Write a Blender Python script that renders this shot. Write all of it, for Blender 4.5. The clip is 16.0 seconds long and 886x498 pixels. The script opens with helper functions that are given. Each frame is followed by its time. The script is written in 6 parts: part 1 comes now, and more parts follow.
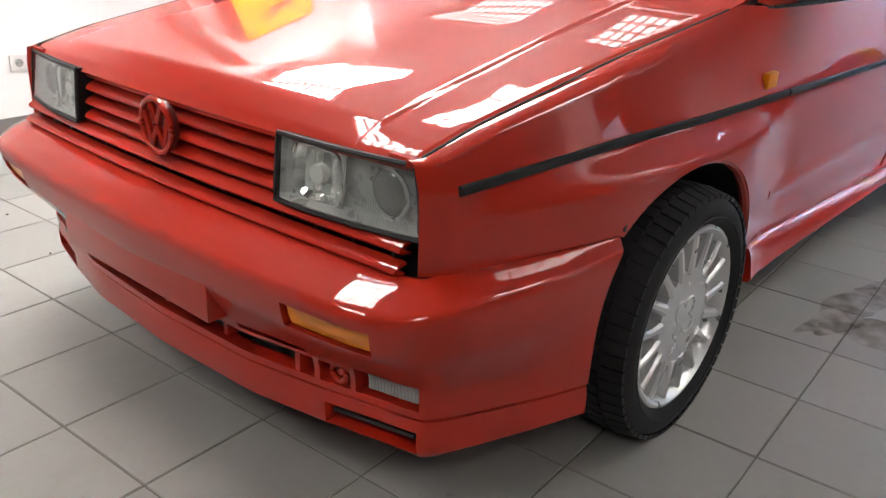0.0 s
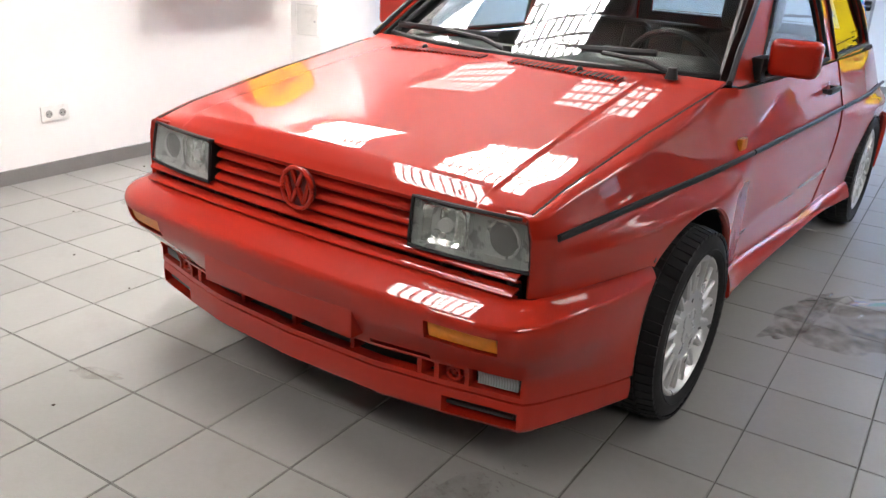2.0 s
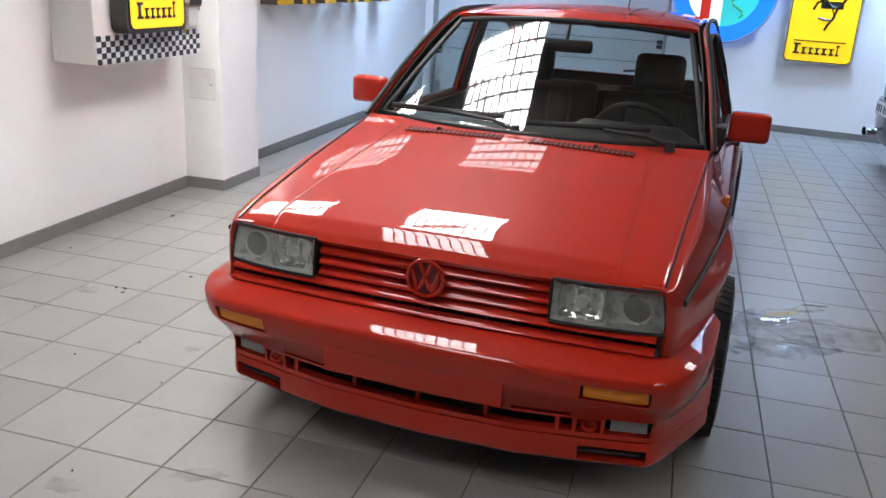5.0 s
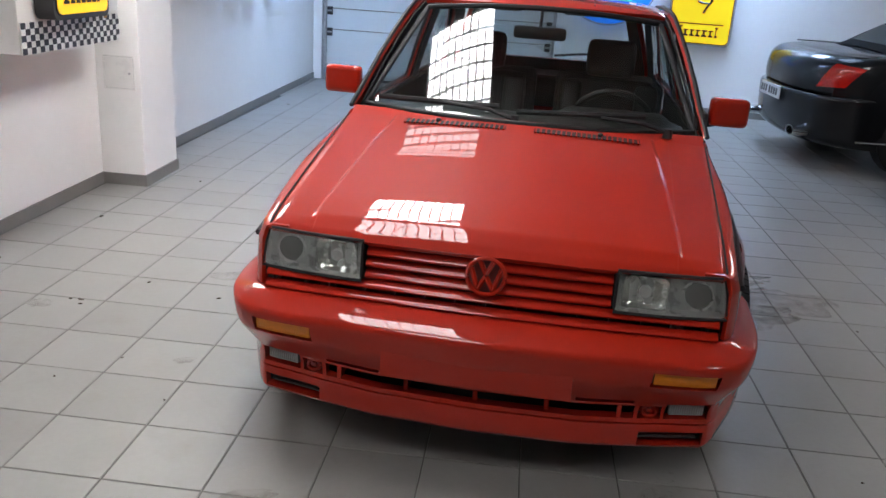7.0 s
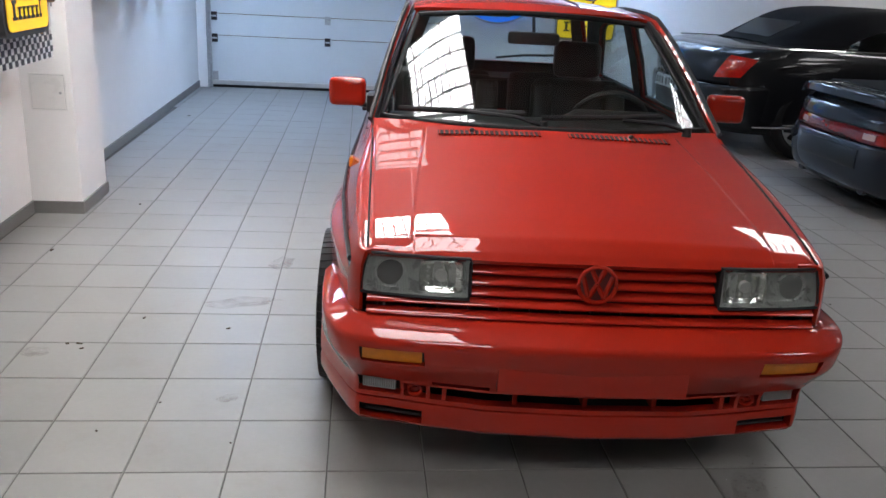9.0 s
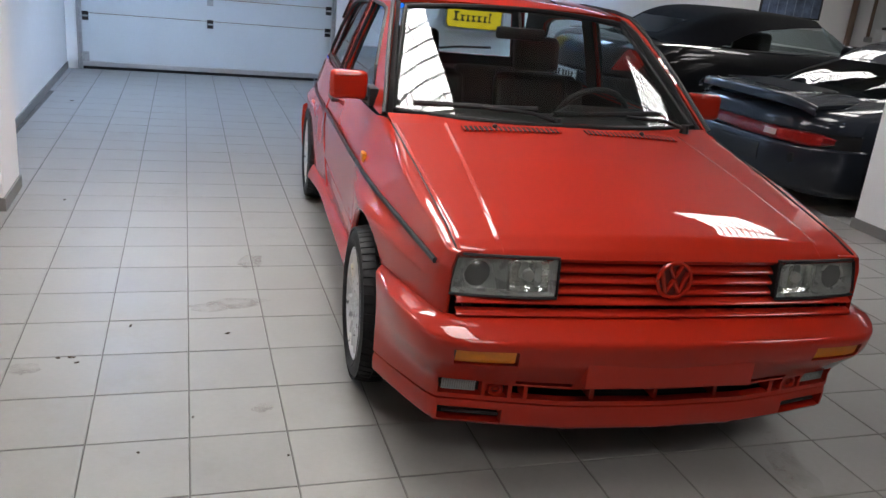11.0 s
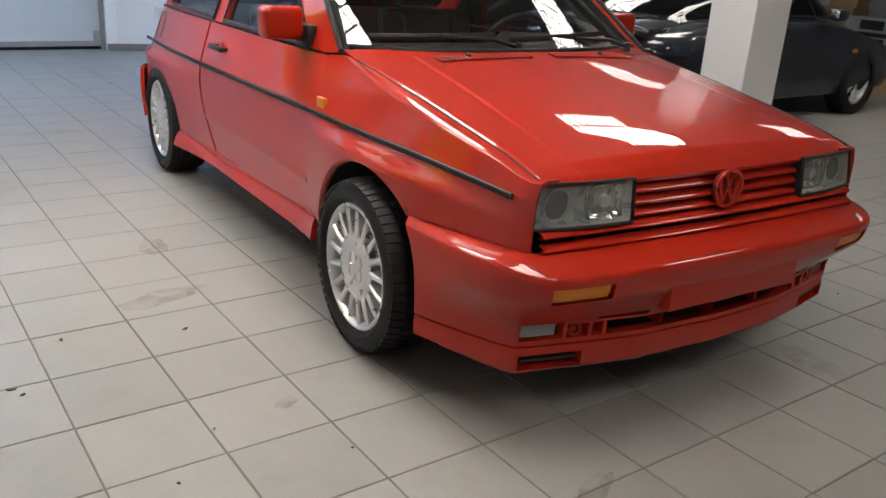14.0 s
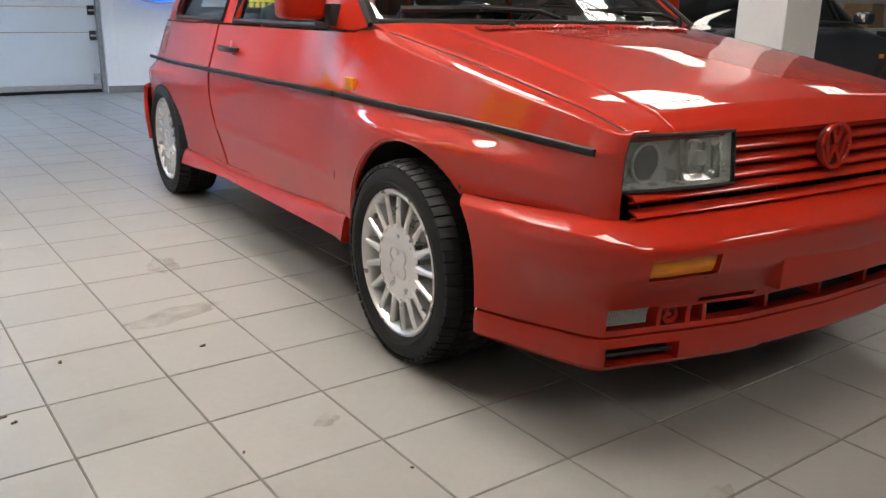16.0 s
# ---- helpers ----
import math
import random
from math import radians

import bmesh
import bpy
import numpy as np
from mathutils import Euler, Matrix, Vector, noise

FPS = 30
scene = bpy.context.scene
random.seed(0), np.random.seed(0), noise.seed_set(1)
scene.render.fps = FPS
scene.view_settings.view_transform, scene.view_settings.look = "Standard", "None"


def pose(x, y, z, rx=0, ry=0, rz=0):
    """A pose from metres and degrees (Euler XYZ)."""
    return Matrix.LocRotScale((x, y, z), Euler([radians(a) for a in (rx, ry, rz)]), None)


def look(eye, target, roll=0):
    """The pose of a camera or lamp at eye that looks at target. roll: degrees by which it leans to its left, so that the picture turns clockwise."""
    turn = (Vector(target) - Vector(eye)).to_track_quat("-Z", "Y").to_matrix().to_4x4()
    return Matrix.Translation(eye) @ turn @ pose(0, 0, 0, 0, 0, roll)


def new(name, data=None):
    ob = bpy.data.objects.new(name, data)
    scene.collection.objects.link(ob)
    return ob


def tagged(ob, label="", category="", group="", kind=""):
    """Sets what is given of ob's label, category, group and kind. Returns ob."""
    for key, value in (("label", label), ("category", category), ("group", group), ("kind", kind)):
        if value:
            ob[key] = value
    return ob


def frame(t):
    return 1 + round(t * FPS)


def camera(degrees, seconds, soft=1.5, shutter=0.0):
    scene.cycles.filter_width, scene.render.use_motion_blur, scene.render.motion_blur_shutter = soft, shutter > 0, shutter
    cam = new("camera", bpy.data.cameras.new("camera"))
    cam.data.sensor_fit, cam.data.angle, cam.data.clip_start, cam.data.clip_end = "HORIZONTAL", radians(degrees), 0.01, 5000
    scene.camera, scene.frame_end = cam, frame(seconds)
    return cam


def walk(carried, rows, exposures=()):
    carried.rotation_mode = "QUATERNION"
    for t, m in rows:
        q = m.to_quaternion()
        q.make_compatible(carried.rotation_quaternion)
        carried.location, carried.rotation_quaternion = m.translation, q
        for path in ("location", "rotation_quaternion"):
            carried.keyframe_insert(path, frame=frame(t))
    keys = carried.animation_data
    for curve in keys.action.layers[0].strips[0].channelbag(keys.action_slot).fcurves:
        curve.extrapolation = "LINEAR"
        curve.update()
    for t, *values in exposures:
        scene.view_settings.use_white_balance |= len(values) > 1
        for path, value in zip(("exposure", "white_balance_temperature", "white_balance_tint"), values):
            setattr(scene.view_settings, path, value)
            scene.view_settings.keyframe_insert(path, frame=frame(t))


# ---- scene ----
cam = camera(56.42, 16.0)
PATH = [
    (0.0, (1.492, -0.734, 1.104), (0.346, 0.594, 0.373), 2.28),
    (0.5, (1.510, -0.855, 1.150), (0.414, 0.516, 0.418), 1.6),
    (1.0, (1.490, -1.004, 1.178), (0.460, 0.440, 0.480), 3.3),
    (1.5, (1.506, -1.156, 1.243), (0.482, 0.289, 0.556), 3.75),
    (2.0, (1.495, -1.350, 1.302), (0.473, 0.104, 0.632), 3.21),
    (2.5, (1.492, -1.568, 1.412), (0.468, 0.001, 0.727), 3.9),
    (3.0, (1.446, -1.863, 1.507), (0.523, -0.211, 0.861), 2.5),
    (3.5, (1.294, -1.956, 1.522), (0.464, -0.253, 0.880), 2.4),
    (4.0, (1.142, -1.929, 1.499), (0.403, -0.281, 0.912), 2.18),
    (4.2, (1.054, -1.933, 1.502), (0.341, -0.274, 0.913), 2.29),
    (6.3, (0.39, -2.062, 1.491), (0.047, -0.29, 0.897), 2.41),
    (6.5, (0.328, -2.057, 1.493), (0.012, -0.285, 0.885), 2.07),
    (7.0, (0.189, -2.075, 1.499), (-0.069, -0.297, 0.882), 3.94),
    (7.5, (-0.027, -2.155, 1.508), (-0.195, -0.362, 0.901), 2.91),
    (8.0, (-0.206, -2.193, 1.517), (-0.257, -0.39, 0.919), 3.05),
    (8.5, (-0.378, -2.123, 1.501), (-0.344, -0.318, 0.909), 1.89),
    (9.0, (-0.553, -2.086, 1.499), (-0.466, -0.286, 0.897), 3.14),
    (9.2, (-0.634, -2.102, 1.496), (-0.503, -0.302, 0.903), 3.72),
    (11.3, (-1.393, -1.925, 1.482), (-0.879, -0.201, 0.871), 4.71),
    (11.5, (-1.485, -1.898, 1.477), (-0.93, -0.185, 0.871), 3.83),
    (12.0, (-1.67, -1.841, 1.485), (-0.998, -0.164, 0.898), 3.83),
    (12.5, (-1.745, -1.728, 1.474), (-1.001, -0.075, 0.903), 4.1),
    (13.0, (-1.821, -1.604, 1.448), (-1.018, 0.018, 0.867), 4.39),
    (13.5, (-1.919, -1.51, 1.396), (-1.017, 0.048, 0.79), 4.25),
    (14.0, (-1.967, -1.415, 1.276), (-0.993, 0.083, 0.631), 3.73),
    (14.5, (-1.984, -1.362, 1.173), (-0.997, 0.143, 0.564), 2.7),
    (15.0, (-1.984, -1.324, 1.106), (-1.004, 0.194, 0.517), 1.94),
    (15.5, (-1.964, -1.227, 1.039), (-0.989, 0.306, 0.481), 1.59),
    (16.0, (-1.927, -1.102, 0.992), (-0.946, 0.433, 0.453), 1.19),
]
EXPOSURES = [(0.0, 0.38, 6600, 10), (0.5, 0.38, 6600, 10), (1.0, 0.38, 6600, 10), (2.0, 0.36, 6550, 10), (3.0, 0.10, 6450, 10), (4.0, -0.10, 6350, 10), (7.0, -0.48, 6250, 10), (9.0, -0.54, 6250, 10), (12.0, -0.58, 6600, 10), (13.0, -0.58, 6750, 10), (14.5, -0.36, 6900, 10), (16.0, -0.30, 7050, 10)]
walk(cam, [(t, look(eye, target, roll)) for t, eye, target, roll in PATH], EXPOSURES)

# ---- world and light ----
world = bpy.data.worlds.new("world")
scene.world = world
world.use_nodes = True
sky = world.node_tree.nodes.new("ShaderNodeTexSky")
sky.sky_type, sky.sun_disc = "NISHITA", False
sky.sun_elevation, sky.sun_rotation = radians(35), radians(70)
world.node_tree.links.new(sky.outputs[0], world.node_tree.nodes["Background"].inputs[0])
world.node_tree.nodes["Background"].inputs[1].default_value = 0.12

ROOM = pose(0, 0, 0, 0, 0, 4.0)      # the walls stand a little askew of the car
CEILING = 2.7


# ---- materials ----
def material(name, color, rough=0.5, metal=0.0, coat=0.0, vary=0.08, scale=6.0, bump=0.0, bump_scale=60.0, ior=1.45, spec=0.5, rough_vary=0.06):
    """A principled surface with tone and gloss that vary at two scales, and fine relief."""
    m = bpy.data.materials.new(name)
    m.use_nodes = True
    nt, b = m.node_tree, m.node_tree.nodes["Principled BSDF"]
    tex = nt.nodes.new("ShaderNodeTexCoord")
    n1, n2 = nt.nodes.new("ShaderNodeTexNoise"), nt.nodes.new("ShaderNodeTexNoise")
    n1.inputs["Scale"].default_value, n2.inputs["Scale"].default_value = scale, scale * 14
    n1.inputs["Detail"].default_value, n2.inputs["Detail"].default_value = 4, 3
    add = nt.nodes.new("ShaderNodeMath")
    add.operation = "MULTIPLY_ADD"
    add.inputs[1].default_value = 0.4
    for n in (n1, n2):
        nt.links.new(tex.outputs["Object"], n.inputs["Vector"])
    nt.links.new(n2.outputs["Fac"], add.inputs[0])
    nt.links.new(n1.outputs["Fac"], add.inputs[2])
    ramp = nt.nodes.new("ShaderNodeMapRange")
    ramp.inputs["From Min"].default_value, ramp.inputs["From Max"].default_value = 0.45, 0.95
    ramp.inputs["To Min"].default_value, ramp.inputs["To Max"].default_value = 1 - vary, 1 + vary
    nt.links.new(add.outputs[0], ramp.inputs["Value"])
    mul = nt.nodes.new("ShaderNodeVectorMath")
    mul.operation = "SCALE"
    mul.inputs[0].default_value = color
    nt.links.new(ramp.outputs[0], mul.inputs["Scale"])
    nt.links.new(mul.outputs[0], b.inputs["Base Color"])
    rr = nt.nodes.new("ShaderNodeMapRange")
    rr.inputs["From Min"].default_value, rr.inputs["From Max"].default_value = 0.3, 0.7
    rr.inputs["To Min"].default_value, rr.inputs["To Max"].default_value = max(0.0, rough - rough_vary), rough + rough_vary
    nt.links.new(n1.outputs["Fac"], rr.inputs["Value"])
    nt.links.new(rr.outputs[0], b.inputs["Roughness"])
    b.inputs["Metallic"].default_value = metal
    b.inputs["Coat Weight"].default_value = coat
    b.inputs["Coat Roughness"].default_value = 0.008
    b.inputs["Coat IOR"].default_value = 1.48
    b.inputs["IOR"].default_value = ior
    b.inputs["Specular IOR Level"].default_value = spec
    if bump:
        nb, bp = nt.nodes.new("ShaderNodeTexNoise"), nt.nodes.new("ShaderNodeBump")
        nb.inputs["Scale"].default_value, nb.inputs["Detail"].default_value = bump_scale, 5
        bp.inputs["Strength"].default_value, bp.inputs["Distance"].default_value = bump, 0.004
        nt.links.new(tex.outputs["Object"], nb.inputs["Vector"])
        nt.links.new(nb.outputs["Fac"], bp.inputs["Height"])
        nt.links.new(bp.outputs[0], b.inputs["Normal"])
    return m


def glass(name, color, rough=0.0, alpha=0.0, ior=1.5):
    """Thin glass: a mirror-like surface over a tinted see-through one."""
    m = bpy.data.materials.new(name)
    m.use_nodes = True
    nt = m.node_tree
    nt.nodes.remove(nt.nodes["Principled BSDF"])
    out = nt.nodes["Material Output"]
    tr, gl, fr, po, ma, mix = (nt.nodes.new(k) for k in ("ShaderNodeBsdfTransparent", "ShaderNodeBsdfGlossy", "ShaderNodeLayerWeight", "ShaderNodeMath", "ShaderNodeMath", "ShaderNodeMixShader"))
    tr.inputs[0].default_value = (*color, 1)
    gl.inputs["Roughness"].default_value = rough
    f0 = 1.6 * ((ior - 1) / (ior + 1)) ** 2
    fr.inputs["Blend"].default_value = 0.5
    po.operation, ma.operation = "POWER", "MULTIPLY_ADD"
    po.inputs[1].default_value, ma.inputs[1].default_value, ma.inputs[2].default_value = 5.0, 1 - f0, f0
    nt.links.new(fr.outputs["Facing"], po.inputs[0])
    nt.links.new(po.outputs[0], ma.inputs[0])
    nt.links.new(ma.outputs[0], mix.inputs[0])
    nt.links.new(tr.outputs[0], mix.inputs[1])
    nt.links.new(gl.outputs[0], mix.inputs[2])
    nt.links.new(mix.outputs[0], out.inputs[0])
    return m


def glow(name, color, strength):
    m = bpy.data.materials.new(name)
    m.use_nodes = True
    b = m.node_tree.nodes["Principled BSDF"]
    b.inputs["Base Color"].default_value = (*color, 1)
    b.inputs["Roughness"].default_value = 0.35
    b.inputs["Emission Color"].default_value = (*color, 1)
    b.inputs["Emission Strength"].default_value = strength
    return m


RED = material("red_paint", (0.345, 0.0145, 0.0048), 0.5, coat=0.9, vary=0.02, scale=2.0, rough_vary=0.0, spec=0.1)
RED_PLASTIC = material("red_painted_plastic", (0.34, 0.0142, 0.0048), 0.5, coat=0.86, vary=0.03, scale=3.0, rough_vary=0.0, spec=0.1)
BLACK = material("black_plastic", (0.012, 0.012, 0.013), 0.45, vary=0.2, scale=20, bump=0.1, bump_scale=300)
RUBBER = material("black_rubber_trim", (0.014, 0.014, 0.015), 0.5, vary=0.2, scale=15, spec=0.25)
TYRE = material("tyre_rubber", (0.010, 0.010, 0.011), 0.6, vary=0.25, scale=12, bump=0.15, bump_scale=160, spec=0.3)
ALLOY = material("silver_alloy", (0.62, 0.62, 0.62), 0.33, metal=0.7, vary=0.05, scale=20, rough_vary=0.08)
# near-black that puts the shade of gaps and hollows into the colour
DARK = material("cavity_shade", (0.006, 0.006, 0.007), 0.8, vary=0.3, scale=8)
CLOTH = material("black_leather", (0.014, 0.0135, 0.013), 0.45, vary=0.25, scale=8, bump=0.3, bump_scale=120)
CHROME = material("chrome", (0.8, 0.8, 0.8), 0.08, metal=1.0, vary=0.02)
REFLECTOR = material("lamp_reflector", (0.85, 0.85, 0.83), 0.12, metal=1.0, vary=0.08, scale=25, bump=0.5, bump_scale=60)
AMBER = material("amber_lens", (0.64, 0.19, 0.003), 0.35, coat=0.25, vary=0.10, scale=60, bump=0.2, bump_scale=220)
LAMP_GLASS = glass("lamp_glass", (0.97, 0.98, 0.97), 0.03, ior=1.5)
WINDSCREEN = glass("windscreen_glass", (0.72, 0.77, 0.75), 0.0, ior=1.52)
SIDE_GLASS = glass("side_glass", (0.76, 0.82, 0.82), 0.0, ior=1.55)
WALL = material("white_wall_paint", (0.86, 0.86, 0.85), 0.7, vary=0.025, scale=1.5, bump=0.12, bump_scale=90, spec=0.3)
# end walls' grey is put in to keep their reflections on the car dark
TONED_WALL = material("toned_down_wall_paint", (0.42, 0.42, 0.41), 0.7, vary=0.05, scale=1.5, bump=0.12, bump_scale=90, spec=0.3)
GREY_SKIRT = material("grey_skirting_tile", (0.20, 0.195, 0.185), 0.45, vary=0.1, scale=5, bump=0.1)
# ceiling is out of view; this grey stands in for its low light
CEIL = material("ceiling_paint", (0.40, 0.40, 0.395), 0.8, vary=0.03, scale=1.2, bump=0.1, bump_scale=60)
GROUT = material("dark_grout", (0.11, 0.104, 0.097), 0.85, vary=0.3, scale=9, bump=0.3, bump_scale=200)
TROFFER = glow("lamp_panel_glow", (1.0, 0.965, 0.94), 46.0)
# lower strengths only balance the brightness across the room
TROFFER_LOW = glow("low_lamp_panel_glow", (1.0, 0.965, 0.94), 17.0)
TROFFER_MID = glow("middle_lamp_panel_glow", (1.0, 0.965, 0.94), 26.0)
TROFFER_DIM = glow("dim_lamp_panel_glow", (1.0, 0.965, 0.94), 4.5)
# added panel light in place of bluish daylight near the garage door
DAYLIGHT_FILL = glow("added_daylight_fill_glow", (0.52, 0.70, 1.0), 62.0)
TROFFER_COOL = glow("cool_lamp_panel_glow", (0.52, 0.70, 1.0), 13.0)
LOUVRE = material("louvre_grey", (0.35, 0.35, 0.35), 0.4, vary=0.03)
LAMP_FRAME = material("lamp_frame_white", (0.75, 0.75, 0.75), 0.4, vary=0.03)


# ---- builders ----
def finish(name, bm, mat, smooth=True):
    me = bpy.data.meshes.new(name)
    bmesh.ops.recalc_face_normals(bm, faces=bm.faces)
    bm.to_mesh(me)
    bm.free()
    for m in mat if isinstance(mat, (list, tuple)) else (mat,):
        me.materials.append(m)
    if smooth:
        me.polygons.foreach_set("use_smooth", [True] * len(me.polygons))
        me.set_sharp_from_angle(angle=radians(38))
    return me


def part(name, bm, mat, parent, label="", smooth=True):
    """Links a bmesh as one mesh object under a thing or a part."""
    ob = new(name, finish(name, bm, mat, smooth))
    ob.parent = parent
    return tagged(ob, label)


def solo(name, bm, mat, label, category="", kind="", group="", smooth=True, m=None):
    """Links a bmesh as one top-level object."""
    ob = new(name, finish(name, bm, mat, smooth))
    if m is not None:
        ob.matrix_basis = m
    return tagged(ob, label, category, group, kind)


def empty(name, label, category="", group="", kind="", m=None):
    ob = new(name)
    ob.empty_display_size = 0.1
    if m is not None:
        ob.matrix_basis = m
    return tagged(ob, label, category, group, kind)


def box(bm, x0, x1, y0, y1, z0, z1, bevel=0.0, m=None, segments=2):
    r = bmesh.ops.create_cube(bm, size=1.0)
    mm = Matrix.Translation(((x0 + x1) / 2, (y0 + y1) / 2, (z0 + z1) / 2)) @ Matrix.Diagonal((x1 - x0, y1 - y0, z1 - z0, 1))
    bmesh.ops.transform(bm, matrix=mm, verts=r["verts"])
    vs = r["verts"]
    if bevel:
        es = list({e for v in vs for e in v.link_edges})
        vs = list({v for v in bmesh.ops.bevel(bm, geom=es, offset=bevel, segments=segments, affect="EDGES", profile=0.6)["verts"]} | {v for v in vs if v.is_valid})
    if m is not None:
        bmesh.ops.transform(bm, matrix=m, verts=vs)
    return bm


def boxes(*args, **kw):
    bm = bmesh.new()
    for a in args:
        box(bm, *a, **kw)
    return bm


def tube(bm, pts, r, n=8, closed=False, rz=None):
    """A tube of radius r along points (rz: another radius across)."""
    pts = [Vector(p) for p in pts]
    rings, count = [], len(pts)
    for i, p in enumerate(pts):
        a = pts[(i - 1) % count] if (i or closed) else p
        b = pts[(i + 1) % count] if (i < count - 1 or closed) else p
        d = (b - a).normalized()
        side = d.cross(Vector((0, 0, 1)))
        if side.length < 1e-3:
            side = d.cross(Vector((0, 1, 0)))
        side.normalize()
        up = side.cross(d)
        rings.append([bm.verts.new(p + side * math.cos(k * math.tau / n) * r + up * math.sin(k * math.tau / n) * (rz or r)) for k in range(n)])
    for i in range(count if closed else count - 1):
        a, b = rings[i], rings[(i + 1) % count]
        for k in range(n):
            bm.faces.new((a[k], a[(k + 1) % n], b[(k + 1) % n], b[k]))
    if not closed:
        bm.faces.new(rings[0])
        bm.faces.new(rings[-1])
    return bm


def sheet(f, us, vs, thick=0.006, inward=None, bm=None):
    """A thin shell over the grid us x vs of f(u, v); it grows by thick towards the point inward."""
    bm = bm or bmesh.new()
    P = [[Vector(f(u, v)) for v in vs] for u in us]
    nu, nv = len(us), len(vs)
    front = [[bm.verts.new(p) for p in row] for row in P]
    back = []
    for i in range(nu):
        row = []
        for j in range(nv):
            du = P[min(i + 1, nu - 1)][j] - P[max(i - 1, 0)][j]
            dv = P[i][min(j + 1, nv - 1)] - P[i][max(j - 1, 0)]
            n = du.cross(dv)
            n = n.normalized() if n.length > 1e-9 else Vector((0, 0, -1))
            if inward is not None and n.dot(Vector(inward) - P[i][j]) < 0:
                n = -n
            row.append(bm.verts.new(P[i][j] + n * thick))
        back.append(row)
    for i in range(nu - 1):
        for j in range(nv - 1):
            bm.faces.new((front[i][j], front[i + 1][j], front[i + 1][j + 1], front[i][j + 1]))
            bm.faces.new((back[i][j], back[i][j + 1], back[i + 1][j + 1], back[i + 1][j]))
    rim = [(i, 0) for i in range(nu)] + [(nu - 1, j) for j in range(1, nv)] + [(i, nv - 1) for i in range(nu - 2, -1, -1)] + [(0, j) for j in range(nv - 2, 0, -1)]
    for (a, b), (c, d) in zip(rim, rim[1:] + rim[:1]):
        bm.faces.new((front[a][b], back[a][b], back[c][d], front[c][d]))
    return bm


def flat_sheet(outer, holes, place, thick, inward, cuts=0):
    """A shell cut from a flat outline with holes, bent into space by place(a, b)."""
    bm = bmesh.new()
    for loop in (outer, *holes):
        vs = [bm.verts.new((a, b, 0)) for a, b in loop]
        for i in range(len(vs)):
            bm.edges.new((vs[i], vs[(i + 1) % len(vs)]))
    bmesh.ops.triangle_fill(bm, use_beauty=True, edges=bm.edges[:])
    if cuts:
        bmesh.ops.subdivide_edges(bm, edges=bm.edges[:], cuts=cuts, use_grid_fill=True)
    for v in bm.verts:
        v.co = Vector(place(v.co.x, v.co.y))
    r = bmesh.ops.extrude_face_region(bm, geom=bm.faces[:])
    for v in r["geom"]:
        if isinstance(v, bmesh.types.BMVert):
            d = Vector(inward) - v.co
            v.co += Vector((math.copysign(thick, d.x), 0, 0)) if abs(inward[0]) < 1e-6 else d.normalized() * thick
    return bm


def lerp(a, b, t):
    return a + (b - a) * t


def curve(y, ys, vs):
    return float(np.interp(y, ys, vs))


def fair(y, ys, vs):
    """The same, with its corners eased over a hand's width."""
    w = min(0.10, max(0.0, (y - 0.2) * 0.5))
    return sum(curve(y + w * k, ys, vs) for k in (-1, -0.67, -0.33, 0, 0.33, 0.67, 1)) / 7


def fair_row(values, n):
    """Resamples a row of tuples along a smooth line through them, n steps from each to the next."""
    rows = [Vector(v) for v in values]
    out = []
    for k in range(len(rows) - 1):
        a, b, c, d = rows[max(0, k - 1)], rows[k], rows[k + 1], rows[min(len(rows) - 1, k + 2)]
        for i in range(n):
            t = i / n
            out.append(b + (c - a) * (0.5 * t) + (a * 2 - b * 5 + c * 4 - d) * (0.5 * t * t) + (b * 3 - a - c * 3 + d) * (0.5 * t ** 3))
    return [tuple(v) for v in out + [rows[-1]]]


def smooth(t):
    t = min(1.0, max(0.0, t))
    return t * t * (3 - 2 * t)


def spread(a, b, n):
    return [lerp(a, b, i / (n - 1)) for i in range(n)]


def cut(ob, cutters):
    """Cuts the closed bmeshes out of a mesh object for good."""
    tools = []
    for bm in cutters:
        bmesh.ops.recalc_face_normals(bm, faces=bm.faces)
        me = bpy.data.meshes.new("tool")
        bm.to_mesh(me)
        bm.free()
        t = new("tool", me)
        mod = ob.modifiers.new("cut", "BOOLEAN")
        mod.operation, mod.object, mod.solver, mod.use_self = "DIFFERENCE", t, "EXACT", True
        tools.append(t)
    bpy.context.view_layer.update()
    dg = bpy.context.evaluated_depsgraph_get()
    me = bpy.data.meshes.new_from_object(ob.evaluated_get(dg))
    ob.modifiers.clear()
    ob.data = me
    me.polygons.foreach_set("use_smooth", [True] * len(me.polygons))
    me.set_sharp_from_angle(angle=radians(38))
    for t in tools:
        me2 = t.data
        bpy.data.objects.remove(t)
        bpy.data.meshes.remove(me2)
    return ob


# ---- the room ----
LEFT, BACK, RIGHT, NEAR = -2.6, 8.6, 9.3, -6.0


def room_box(name, *args, mat=None, label="", kind="structure", bevel=0.0, category=""):
    return solo(name, boxes(*args, bevel=bevel), mat or WALL, label, category, kind, m=ROOM, smooth=False)


